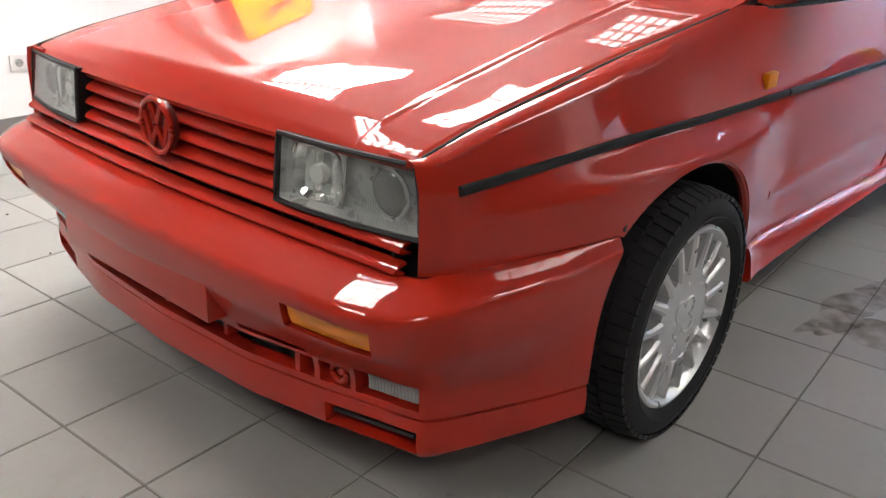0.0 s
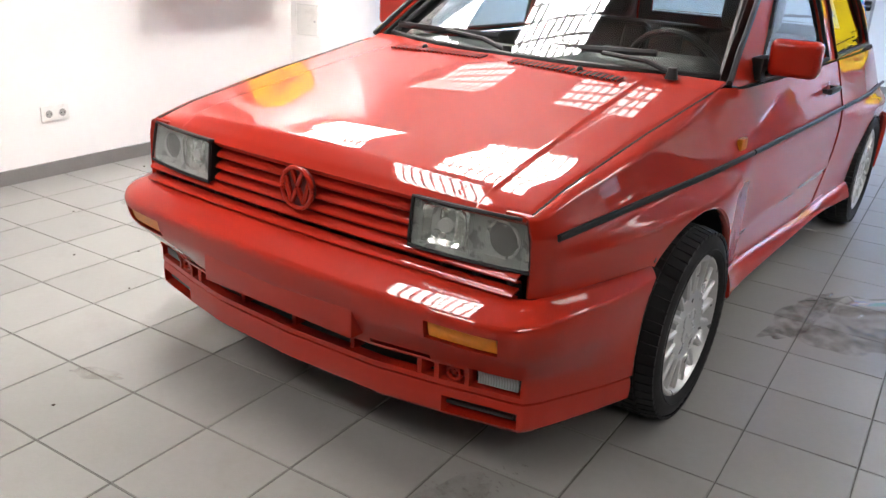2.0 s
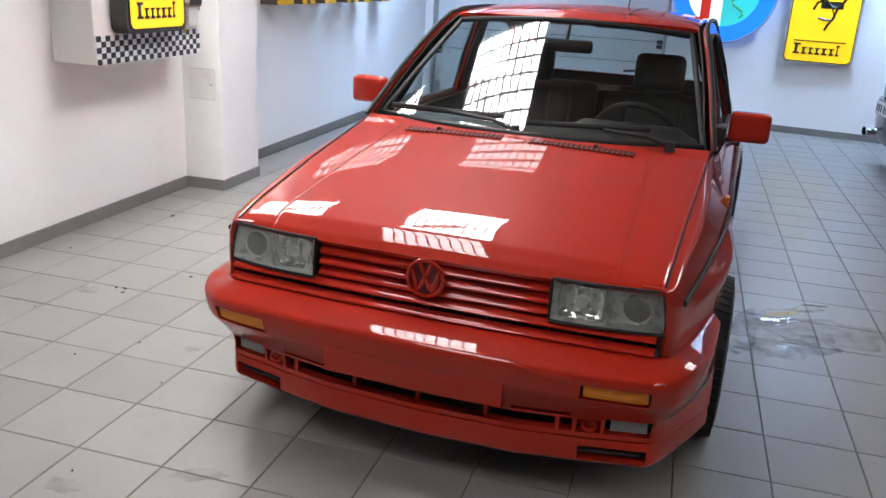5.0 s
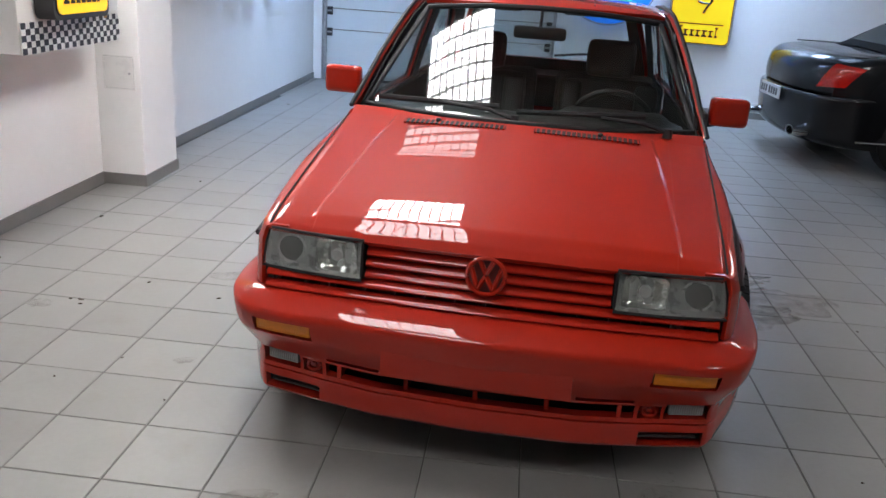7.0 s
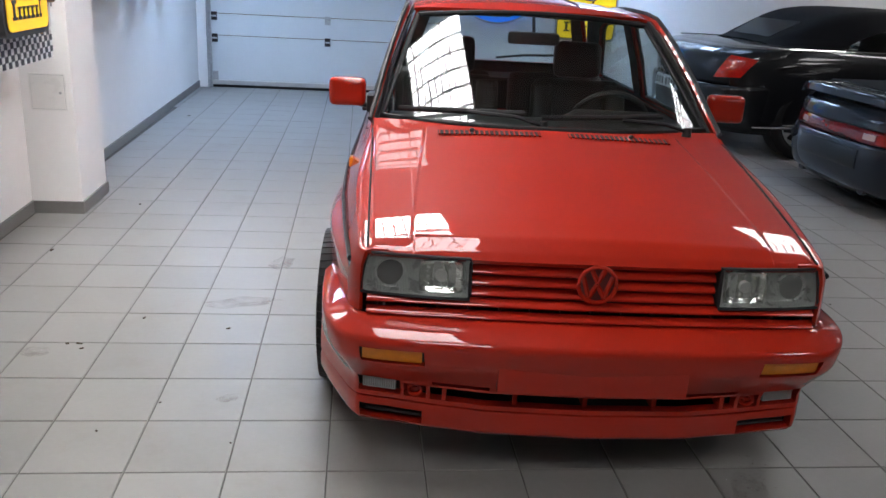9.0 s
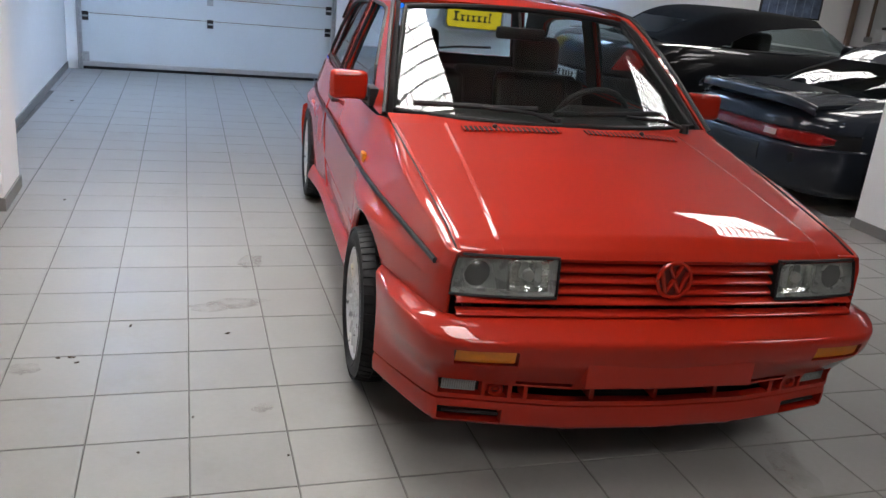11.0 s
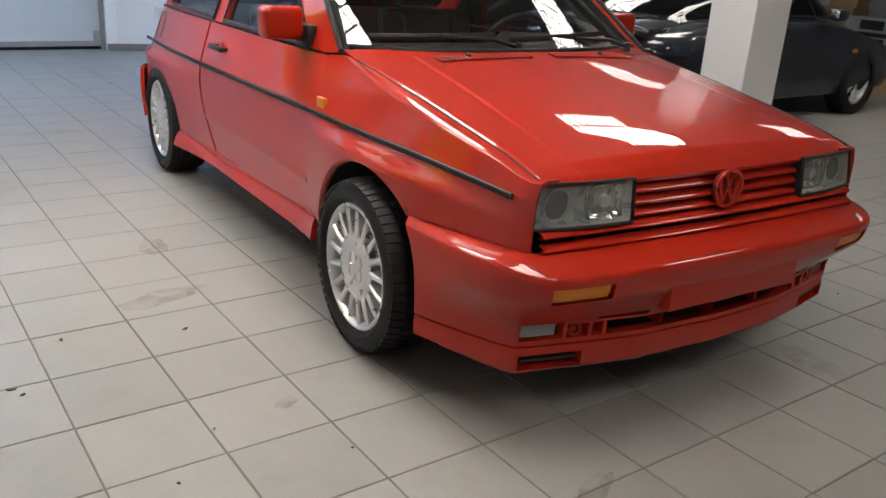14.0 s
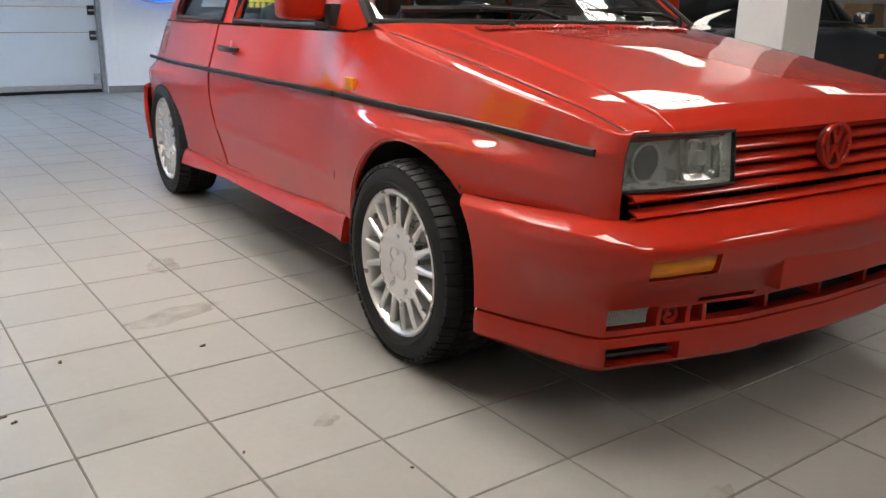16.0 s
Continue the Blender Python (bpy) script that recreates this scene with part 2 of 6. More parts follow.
room_box("wall_west", (LEFT - 0.25, LEFT, NEAR - 0.25, BACK + 0.6, -0.05, CEILING + 0.1), label="smooth white painted wall")
room_box("wall_south", (LEFT, RIGHT, NEAR - 0.25, NEAR, -0.05, CEILING + 0.1), mat=TONED_WALL, label="plain wall, its grey put in to darken reflections")
room_box("pillar", (LEFT, -2.31, 2.974, 3.485, -0.01, CEILING), label="white painted wall pillar with grey skirting", bevel=0.006)
room_box("wall_north", (LEFT, -2.47, BACK, BACK + 0.25, -0.05, CEILING + 0.1), (-2.47, 0.46, BACK, BACK + 0.25, 2.45, CEILING + 0.1), (0.46, 0.62, BACK - 0.12, BACK + 0.25, -0.05, CEILING + 0.1), label="white wall round the garage door")
SKEW = ROOM @ pose(0.58, 8.47, 0, 0, 0, -10.2)
PANES = [(7.08, 9.0)]
bm = bmesh.new()
us_ = [0.0] + [v for w in PANES for v in w] + [9.2]
for k in range(0, len(us_), 2):
    box(bm, us_[k], us_[k + 1], 0, 0.25, -0.05, CEILING + 0.1)
for a, b in PANES:
    box(bm, a, b, 0, 0.25, -0.05, 1.31)
    box(bm, a, b, 0, 0.25, 2.5, CEILING + 0.1)
solo("wall_north_side", bm, WALL, "white painted wall with a barred window", "", "structure", m=SKEW, smooth=False)
solo("ceiling", boxes((LEFT - 0.3, RIGHT + 0.4, NEAR - 0.3, BACK + 0.7, CEILING, CEILING + 0.12)), CEIL, "unseen ceiling, grey to keep its reflection dark", "", "structure", m=ROOM, smooth=False)

# skirting
room_box("baseboard", (LEFT, LEFT + 0.012, NEAR, 2.974, 0, 0.075), (LEFT + 0.012, -2.298, 2.962, 2.974, 0, 0.075), (-2.31, -2.298, 2.974, 3.485, 0, 0.075),
         (LEFT, LEFT + 0.012, 3.485, BACK, 0, 0.075), (0.46, 0.62, BACK - 0.132, BACK - 0.12, 0, 0.075), mat=GREY_SKIRT, label="grey tiled skirting along the white wall")
solo("baseboard_side", boxes((0.01, 9.0, -0.012, 0, 0, 0.075)), GREY_SKIRT, "grey tiled skirting along the white wall", "", "structure", m=SKEW, smooth=False)

room_box("wall_east", (RIGHT, RIGHT + 0.25, NEAR - 0.25, BACK + 0.6, -0.05, CEILING + 0.1), mat=TONED_WALL, label="plain wall, its grey put in to darken reflections")

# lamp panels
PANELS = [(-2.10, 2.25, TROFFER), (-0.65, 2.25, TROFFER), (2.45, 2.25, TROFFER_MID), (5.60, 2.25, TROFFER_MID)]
PANELS += [(-2.10, 4.20, TROFFER_DIM), (-0.65, 4.20, TROFFER_DIM), (4.80, 4.20, TROFFER_LOW)]
PANELS += [(-0.65, 0.20, TROFFER_MID), (5.60, 0.20, TROFFER_LOW), (-0.65, -1.90, TROFFER_MID), (2.45, -1.90, TROFFER_MID)]
# added: the two strong blue panels replace daylight, (5.3, 6.3) brightens the wall
PANELS += [(-0.95, 5.75, TROFFER_COOL), (2.45, 5.75, TROFFER_COOL), (5.3, 6.3, TROFFER_LOW), (-1.95, 6.6, DAYLIGHT_FILL), (2.2, 7.5, DAYLIGHT_FILL)]


def lamp_panel(x, y, tubes):
    lamp = empty("ceiling_lamp", "white louvred fluorescent ceiling panel, switched on; a few are added fill", "ceiling lamp", "lamps on the ceiling", m=ROOM @ pose(x, y, CEILING))
    w, d = 0.35, 0.50
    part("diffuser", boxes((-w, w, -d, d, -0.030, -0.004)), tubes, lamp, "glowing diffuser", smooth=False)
    part("frame", boxes((-w - 0.02, -w, -d - 0.02, d + 0.02, -0.06, 0), (w, w + 0.02, -d - 0.02, d + 0.02, -0.06, 0), (-w, w, -d - 0.02, -d, -0.06, 0), (-w, w, d, d + 0.02, -0.06, 0)), LAMP_FRAME, lamp, smooth=False)
    bm = bmesh.new()
    for k in range(1, 9):
        box(bm, -w + w / 4.5 * k - 0.004, -w + w / 4.5 * k + 0.004, -d, d, -0.055, -0.031)
    for k in range(1, 6):
        box(bm, -w, w, -d + d / 3 * k - 0.006, -d + d / 3 * k + 0.006, -0.054, -0.032)
    part("louvre", bm, LOUVRE, lamp, "louvre grid", smooth=False)


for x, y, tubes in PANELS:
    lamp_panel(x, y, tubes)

# garage door
DOOR_PANEL = material("garage_door_sheet", (0.62, 0.66, 0.68), 0.45, vary=0.03, scale=2, bump=0.25, bump_scale=220)
ALUMINIUM = material("aluminium", (0.55, 0.56, 0.57), 0.35, metal=0.9, vary=0.06, scale=20)
STEEL = material("galvanised_steel", (0.42, 0.43, 0.44), 0.45, metal=0.8, vary=0.2, scale=30)
door = empty("garage_door", "closed white sectional garage door with black hinges", "garage door", kind="structure", m=ROOM @ pose(0, BACK + 0.02, 0))
for a, b in ((0.09, 0.625), (0.635, 0.885), (0.895, 1.42), (1.43, 1.94), (1.95, 2.45)):
    part("panel", boxes((-2.44, 0.43, 0, 0.04, a, b), bevel=0.006), DOOR_PANEL, door, smooth=False)
part("bottom_rail", boxes((-2.44, 0.43, -0.008, 0.04, 0.035, 0.088), bevel=0.004), ALUMINIUM, door, "aluminium bottom rail", smooth=False)
part("seal", boxes((-2.45, 0.44, 0.0, 0.035, 0.0, 0.034), bevel=0.006), RUBBER, door, "black rubber floor seal")
for x in (-2.475, 0.425):
    part("track", boxes((x, x + 0.045, -0.05, 0.03, 0, 2.5), (x + (0.034 if x > 0 else 0), x + (0.045 if x > 0 else 0.011), -0.09, -0.05, 0, 2.5)), STEEL, door, "grey steel door track", smooth=False)
for x in (-2.39, -1.02, 0.38):
    for z, m in ((0.60, BLACK), (0.86, STEEL if -1.2 < x < 0 else BLACK)):
        h = part("hinge", boxes((x - 0.035, x + 0.035, -0.022, 0.0, z - 0.05, z + 0.05), bevel=0.004), m, door, "black plastic door hinge" if m is BLACK else "steel door hinge", smooth=False)
        part("hinge_pin", tube(bmesh.new(), [(x - 0.03, -0.03, z), (x + 0.03, -0.03, z)], 0.01), STEEL, h)
part("corner_bracket", boxes((0.35, 0.42, -0.012, 0, 0.09, 0.2), bevel=0.004), STEEL, door, smooth=False)
part("corner_bracket", boxes((-2.43, -2.36, -0.012, 0, 0.09, 0.2), bevel=0.004), STEEL, door, smooth=False)

# ---- the red hatchback ----
FLUTE = material("glass_flutes", (0.22, 0.22, 0.22), 0.2, vary=0.05)
FOG_LENS = material("fog_lens", (0.30, 0.32, 0.32), 0.12, coat=0.6, vary=0.12, scale=60, bump=0.4, bump_scale=160)
TRIM = material("dark_grey_trim", (0.022, 0.022, 0.022), 0.7, vary=0.15, scale=12, bump=0.15, bump_scale=200)
car = empty("hatchback_car", "glossy red two-door hatchback with box flares, parked on the tiles", "car")


def z_top(y):        # bonnet edge, then window line
    return curve(y, (0.17, 0.3, 0.7, 1.2, 1.34, 2.6, 3.75), (0.742, 0.775, 0.845, 0.918, 0.905, 0.893, 0.88))


def x_top(y):
    return fair(y, (0.17, 0.3, 0.7, 1.2, 1.34, 1.7, 2.7, 3.4, 3.8), (0.664, 0.669, 0.682, 0.702, 0.728, 0.744, 0.744, 0.732, 0.69))


def z_strip(y):
    return fair(y, (0.2, 0.6, 1.3, 2.6, 3.8), (0.694, 0.712, 0.716, 0.696, 0.684))


def x_strip(y):
    return fair(y, (0.15, 0.2, 0.5, 0.85, 1.2, 1.4, 2.6, 3.2, 3.8), (0.692, 0.71, 0.748, 0.782, 0.798, 0.802, 0.803, 0.803, 0.765))


def x_low(y):
    return fair(y, (0.15, 0.2, 0.45, 0.6, 0.8, 1.05, 1.2, 1.32, 2.45, 2.62, 2.95, 3.35, 3.6, 3.85), (0.694, 0.714, 0.772, 0.802, 0.832, 0.836, 0.822, 0.803, 0.803, 0.806, 0.83, 0.842, 0.832, 0.80))


def side_x(y, z):
    zs, zt = z_strip(y), z_top(y)
    if z >= zs:
        u = min(1.0, max(0.0, (zt - z) / (zt - zs)))
        wing_line = 0.50 * math.sqrt(1 - (1 - min(1.0, u / 0.17)) ** 2) + 0.50 * u
        return x_top(y) + (x_strip(y) - x_top(y)) * lerp(u, wing_line, smooth((1.32 - y) / 0.8))
    w = smooth((zs - z) / 0.075)
    return x_strip(y) + (x_low(y) - x_strip(y)) * w - 0.012 * smooth((0.5 - z) / 0.3)


ARCH_F, ARCH_R, ARCH = (0.84, 0.29), (3.32, 0.29), 0.35


def fender_bottom(y):
    if y < 0.588:
        return curve(y, (0.17, 0.6), (0.554, 0.542))
    if y < 1.19:
        return 0.29 + math.sqrt(max(0.0, ARCH ** 2 - (y - 0.84) ** 2))
    return 0.256


def quarter_bottom(y):
    if y < 2.97:
        return curve(y, (2.4, 2.97), (0.27, 0.29))
    if y < 3.62:
        return 0.29 + math.sqrt(max(0.0, 0.35 ** 2 - (y - 3.32) ** 2)) * 0.72
    return 0.50


def door_rear(z):
    return 2.632 - 0.215 * smooth((0.60 - z) / 0.42)


FENDER_U = [0.148, 0.152, 0.158, 0.166, 0.175, 0.187] + spread(0.2, 0.575, 13) + [0.84 - 0.35 * math.cos(a) for a in spread(math.radians(44.5), math.radians(179.5), 30)] + [1.192, 1.22, 1.26, 1.312]
QUARTER_U = spread(0, 0.5, 14) + spread(0.53, 1.0, 26)
for s in (1, -1):
    side = "left" if s > 0 else "right"

    def fender(u, v):
        zb, zt = fender_bottom(u), z_top(u)
        z = lerp(zt, zb, v)
        x = side_x(u, z)
        y = u
        if u < 0.2:                         # rounded front edge of the wing
            k = (0.2 - u) / 0.052
            x -= 0.014 * k * k * k
        return (s * x, y, z)

    wing = part("front_wing", sheet(fender, FENDER_U, [v ** 2.0 for v in spread(0, 1, 46)], 0.012, (0, 0.8, 0.4)), RED, car)
    part("wing_edge", tube(bmesh.new(), [(s * (side_x(0.84 - 0.352 * math.cos(a), 0.29 + 0.352 * math.sin(a)) - 0.013), 0.84 - 0.352 * math.cos(a), 0.29 + 0.352 * math.sin(a)) for a in spread(math.radians(48), math.radians(176), 24)], 0.012), RED, wing)

    def door_skin(u, v):
        z = lerp(0.889, curve(u, (0, 1), (0.336, 0.28)), v)
        y = lerp(1.320, door_rear(z) - 0.004, u)
        z = lerp(z_top(y) - 0.004, curve(y, (1.32, 2.42), (0.336, 0.28)), v)
        crease = 0.006 * math.exp(-((z - 0.452) / 0.012) ** 2)
        return (s * (side_x(y, z) - 0.004 + crease), y, z)

    dr = part("door", sheet(door_skin, spread(0, 1, 30), spread(0, 1, 34), 0.012, (0, 2.0, 0.6)), RED, car)

    def quarter(u, v):
        zz = lerp(0.888, 0.27, v)
        y0 = door_rear(zz) + 0.004
        y = lerp(y0, 3.80, u)
        zt = z_top(y) - 0.003
        zb = quarter_bottom(y)
        z = lerp(zt, zb, v)
        x = side_x(y, z)
        if y > 3.6:
            x -= 0.06 * ((y - 3.6) / 0.2) ** 2 * 0.6
        return (s * x, y, z)

    part("rear_quarter", sheet(quarter, QUARTER_U, spread(0, 1, 30), 0.012, (0, 3.2, 0.6)), RED, car)

    def skirt(u, v):
        y = lerp(1.20, 2.99, u)
        zt = curve(y, (1.2, 1.32, 2.42, 2.99), (0.345, 0.332, 0.275, 0.29))
        zb = curve(y, (1.2, 2.4, 2.99), (0.252, 0.243, 0.205))
        z = lerp(zt, zb, smooth(v) if v < 1 else 1)
        bulge = 0.040 * math.sin(min(1, v * 1.15) * math.pi / 2)
        end = 0.012 * smooth((1.3 - y) / 0.1)
        return (s * (side_x(y, max(z, 0.29)) - 0.006 + bulge * (1 - 0.35 * smooth((1.32 - y) / 0.1)) + end - 0.05 * smooth((v - 0.8) / 0.2)), y, z)

    part("side_skirt", sheet(skirt, spread(0, 1, 30), spread(0, 1, 14), 0.02, (0, 2.0, 0.5)), RED_PLASTIC, car)

    # wheel housings
    for cy in (0.84, 3.32):
        bm = bmesh.new()
        sheet(lambda u, v: (s * lerp(0.50, 0.80, v), cy - 0.358 * math.cos(u), 0.29 + 0.355 * math.sin(u) * (0.76 if cy > 2 else 1)), spread(math.radians(2 if cy > 2 else 46), math.radians(178), 24), (0, 1), 0.01, (0, cy, 2.0), bm)
        box(bm, *sorted((s * 0.48, s * 0.50)), cy - 0.36, cy + 0.36, 0.2, 0.62)
        part("wheel_housing", bm, DARK, car)

    # rubber strip
    def strip(y0, y1, tip):
        bm = bmesh.new()
        ys = spread(y0, y1, 24)
        pts = [(s * (side_x(y, z_strip(y)) + 0.004), y, z_strip(y)) for y in ys]
        tube(bm, pts, 0.007, 8, rz=0.0095)
        return bm

    part("rub_strip", strip(0.203, 1.312, True), RUBBER, wing, "black rubber rub strip")
    part("rub_strip", strip(1.322, 2.628, False), RUBBER, dr, "black rubber rub strip")
    part("rub_strip", strip(2.636, 3.80, False), RUBBER, car, "black rubber rub strip")

    # greenhouse
    def upper_x(y, z):
        k = max(0.0, (z - 0.89) / 0.45)
        return x_top(max(1.34, y)) - 0.004 - 0.150 * k ** 1.15 - 0.02 * smooth((y - 2.9) / 0.8)

    OUTER = [(1.235, 0.925), (1.36, 1.012), (1.5, 1.105), (1.66, 1.205), (1.80, 1.285), (1.92, 1.338), (2.1, 1.356), (2.5, 1.362), (2.9, 1.348), (3.2, 1.318), (3.38, 1.27), (3.52, 1.13), (3.63, 1.0), (3.72, 0.885), (3.2, 0.889), (2.63, 0.896), (2.0, 0.901), (1.34, 0.908)]
    WIN_F = [(1.50, 0.915), (1.66, 1.06), (1.80, 1.175), (1.90, 1.255), (1.95, 1.285), (2.1, 1.297), (2.36, 1.300), (2.40, 1.1), (2.44, 0.91)]
    WIN_R = [(2.585, 0.908), (2.545, 1.1), (2.50, 1.292), (2.8, 1.281), (3.02, 1.262), (3.14, 1.225), (3.30, 1.09), (3.42, 0.96), (3.44, 0.925), (3.42, 0.905)]
    bm = flat_sheet(OUTER, (WIN_F, WIN_R), lambda a, b: (s * upper_x(a, b), a, b), 0.02, (s * 0.1, 2.2, 1.0))
    pillar = part("window_frame", bm, RED, car)
    bm = flat_sheet(OUTER, (WIN_F, WIN_R), lambda a, b: (s * (upper_x(a, b) - 0.030), a, min(b, 1.33)), 0.006, (s * 0.1, 2.2, 1.0))
    part("pillar_trim", bm, TRIM, pillar, "dark grey inner pillar trim")
    for w, nm in ((WIN_F, "door_window"), (WIN_R, "quarter_window")):
        bm = bmesh.new()
        cy, cz = sum(p[0] for p in w) / len(w), sum(p[1] for p in w) / len(w)
        ring = [bm.verts.new((s * (upper_x(cy + (a - cy) * 1.02, cz + (b - cz) * 1.02) - 0.012), cy + (a - cy) * 1.02, cz + (b - cz) * 1.02)) for a, b in w]
        bm.faces.new(ring)
        pane = part(nm, bm, SIDE_GLASS, pillar, "tinted side window", smooth=False)
        bm = tube(bmesh.new(), [(s * (upper_x(a, b) + 0.001), a, b) for a, b in w], 0.011, 6, True)
        part("window_seal", bm, RUBBER, pane, "black rubber window seal")
    bm = tube(bmesh.new(), [(s * (upper_x(a, b) + 0.003), a + 0.0, b + 0.004) for a, b in OUTER[:12]], 0.010, 6)
    part("drip_rail", bm, RUBBER, car, "black drip rail along the roof edge")
    bm = bmesh.new()
    box(bm, *sorted((s * 0.70, s * 0.742)), 1.465, 1.60, 0.915, 0.99, 0.01)
    part("mirror_foot", bm, BLACK, dr)

    # mirror
    bm = bmesh.new()
    box(bm, *sorted((s * 0.748, s * 0.905)), 1.475, 1.555, 0.937, 1.055, 0.028, segments=4)
    mir = part("door_mirror", bm, RED, car, "red painted door mirror")
    bm = bmesh.new()
    box(bm, *sorted((s * 0.757, s * 0.896)), 1.553, 1.558, 0.947, 1.044, 0.002)
    part("mirror_glass", bm, CHROME, mir)
    bm = tube(bmesh.new(), [(s * 0.735, 1.525, 0.935), (s * 0.77, 1.52, 0.942), (s * 0.80, 1.515, 0.955)], 0.016, 8, rz=0.012)
    part("mirror_arm", bm, BLACK, mir, "black mirror arm")

    # handle, side marker, fuel flap
    hx = side_x(2.36, 0.79)
    bm = bmesh.new()
    box(bm, *sorted((s * (hx + 0.012), s * (hx + 0.034))), 2.30, 2.47, 0.785, 0.807, 0.008)
    box(bm, *sorted((s * (hx - 0.01), s * (hx + 0.02))), 2.445, 2.465, 0.787, 0.805, 0.004)
    box(bm, *sorted((s * (hx - 0.01), s * (hx + 0.02))), 2.305, 2.325, 0.787, 0.805, 0.004)
    part("door_handle", bm, BLACK, dr, "black door handle")
    # no hollow here: a darker red bulge carries the recess's shade
    bm = bmesh.new()
    bmesh.ops.create_uvsphere(bm, u_segments=16, v_segments=8, radius=0.034, matrix=pose(s * (hx - 0.001), 2.37, 0.795) @ Matrix.Diagonal((0.12, 0.9, 1.1, 1)))
    part("handle_recess", bm, material("recess_shade_red", (0.30, 0.012, 0.01), 0.35, vary=0.1), dr, "bulge in darker red for the shaded recess behind the handle")
    mx = side_x(1.235, 0.752)
    bm = bmesh.new()
    box(bm, *sorted((s * (mx - 0.006), s * (mx + 0.012))), 1.205, 1.263, 0.734, 0.772, 0.006)
    part("side_indicator", bm, AMBER, wing, "amber side indicator")
    if s < 0:
        fx = side_x(3.55, 0.77)
        # dark tube drawn as the shade in the flap's seam
        bm = tube(bmesh.new(), [(s * (side_x(y, z) + 0.0005), y, z) for y, z in ((3.47, 0.74), (3.47, 0.83), (3.49, 0.85), (3.60, 0.85), (3.62, 0.83), (3.62, 0.74), (3.60, 0.72), (3.49, 0.72))], 0.0022, 5, True)
        part("fuel_flap", bm, DARK, car, "dark line for the shaded seam of the fuel filler flap")

# bonnet
def bonnet(u, v):
    yf = 0.130 + 0.032 * u * u * abs(u)
    yr = 1.085 + 0.055 * u * u
    y = lerp(yf, yr, v)
    half = lerp(0.6575, 0.695, v)
    x = half * u
    edge = z_top(max(0.17, y))
    lift = 0.030 * (1 - u * u) + 0.003
    mid = 0.0045 * smooth((lerp(0.83, 0.72, v) - abs(u)) / 0.018) * smooth((v - 0.05) / 0.02)
    z = edge + lift * smooth(v / 0.06) + mid
    z -= 0.016 * (1 - smooth(v / 0.024)) ** 2
    z -= 0.004 * smooth((abs(u) - 0.984) / 0.016)
    return (x, y, z)


us = sorted(set(spread(-1, 1, 41) + [k * s for s in (1, -1) for k in spread(0.69, 0.84, 31) + [0.96, 0.984, 0.988, 0.992, 0.996]]))
vs = [0, 0.006, 0.014, 0.024, 0.036, 0.05, 0.058, 0.066, 0.074, 0.082, 0.1] + spread(0.13, 1, 20)
for s in (1, -1):
    seam = [(s * (lerp(0.6575, 0.695, v) + 0.0035), lerp(0.162, 1.14, v), z_top(max(0.17, lerp(0.162, 1.14, v))) - 0.0005) for v in spread(0.01, 1, 30)]
    # solid dark tube that paints the shade of the bonnet gap
    part("bonnet_seam", tube(bmesh.new(), seam, 0.0032, 6), DARK, car, "dark line for the shaded gap along the bonnet")
hood = part("bonnet", sheet(bonnet, us, vs, 0.012, (0, 0.7, 0.0)), RED, car)

# cowl with air slots
def cowl(u, v):
    y = lerp(1.088 + 0.055 * u * u, 1.155 + 0.095 * u * u, v)
    return (lerp(0.692, 0.70, v) * u, y, lerp(bonnet(u, 1)[2] + 0.0, 0.935 + 0.012 * (1 - u * u), v) - 0.004)


part("cowl", sheet(cowl, spread(-1, 1, 21), spread(0, 1, 4), 0.01, (0, 1.1, 0)), RED, car)
for s, x0, n in ((-1, -0.44, 20), (1, 0.06, 20)):
    # dark sheet laid on the bonnet as the shade inside the slots
    vent = part("air_vent", sheet(lambda u, v: (lerp(x0 - 0.006, x0 + 0.386, u), lerp(1.008, 1.054, v) + 0.03 * abs(lerp(x0, x0 + 0.38, u)) ** 2, bonnet(lerp(x0, x0 + 0.38, u) / 0.69, lerp(0.935, 0.975, v))[2] + 0.0025), spread(0, 1, 10), (0, 1), 0.003, (0, 1, 0)), DARK, hood, "air slots, a dark sheet for their shade")
    for k in range(n + 1):
        x = x0 + 0.019 * k
        za, zb = bonnet(x / 0.69, 0.93)[2], bonnet(x / 0.69, 0.98)[2]
        box_bm = tube(bmesh.new(), [(x, 1.004 + 0.03 * x * x, za + 0.001), (x, 1.058 + 0.03 * x * x, zb + 0.001)], 0.0042, 6)
        part("rib", box_bm, RED, vent, smooth=False)
for x in (-0.315, 0.30):
    bm = bmesh.new()
    bmesh.ops.create_uvsphere(bm, u_segments=10, v_segments=6, radius=0.011, matrix=pose(x, 1.045, bonnet(x / 0.69, 0.96)[2] + 0.006))
    part("washer_jet", bm, BLACK, hood)

# windscreen
def screen(u, v):
    half = lerp(0.668, 0.535, v)
    y = lerp(1.105, 1.838, v) + lerp(0.150, 0.020, v) * u * u + 0.045 * u ** 4
    z = lerp(0.938, 1.342, v) - 0.030 * u * u * v - 0.004 * u * u + 0.008 * math.sin(v * math.pi)
    return (half * u, y, z)


bm = bmesh.new()
G = [[bm.verts.new(screen(u, v)) for v in spread(0, 1, 15)] for u in spread(-1, 1, 31)]
for i in range(30):
    for j in range(14):
        bm.faces.new((G[i][j], G[i + 1][j], G[i + 1][j + 1], G[i][j + 1]))
part("windscreen", bm, WINDSCREEN, car, "clear windscreen glass")
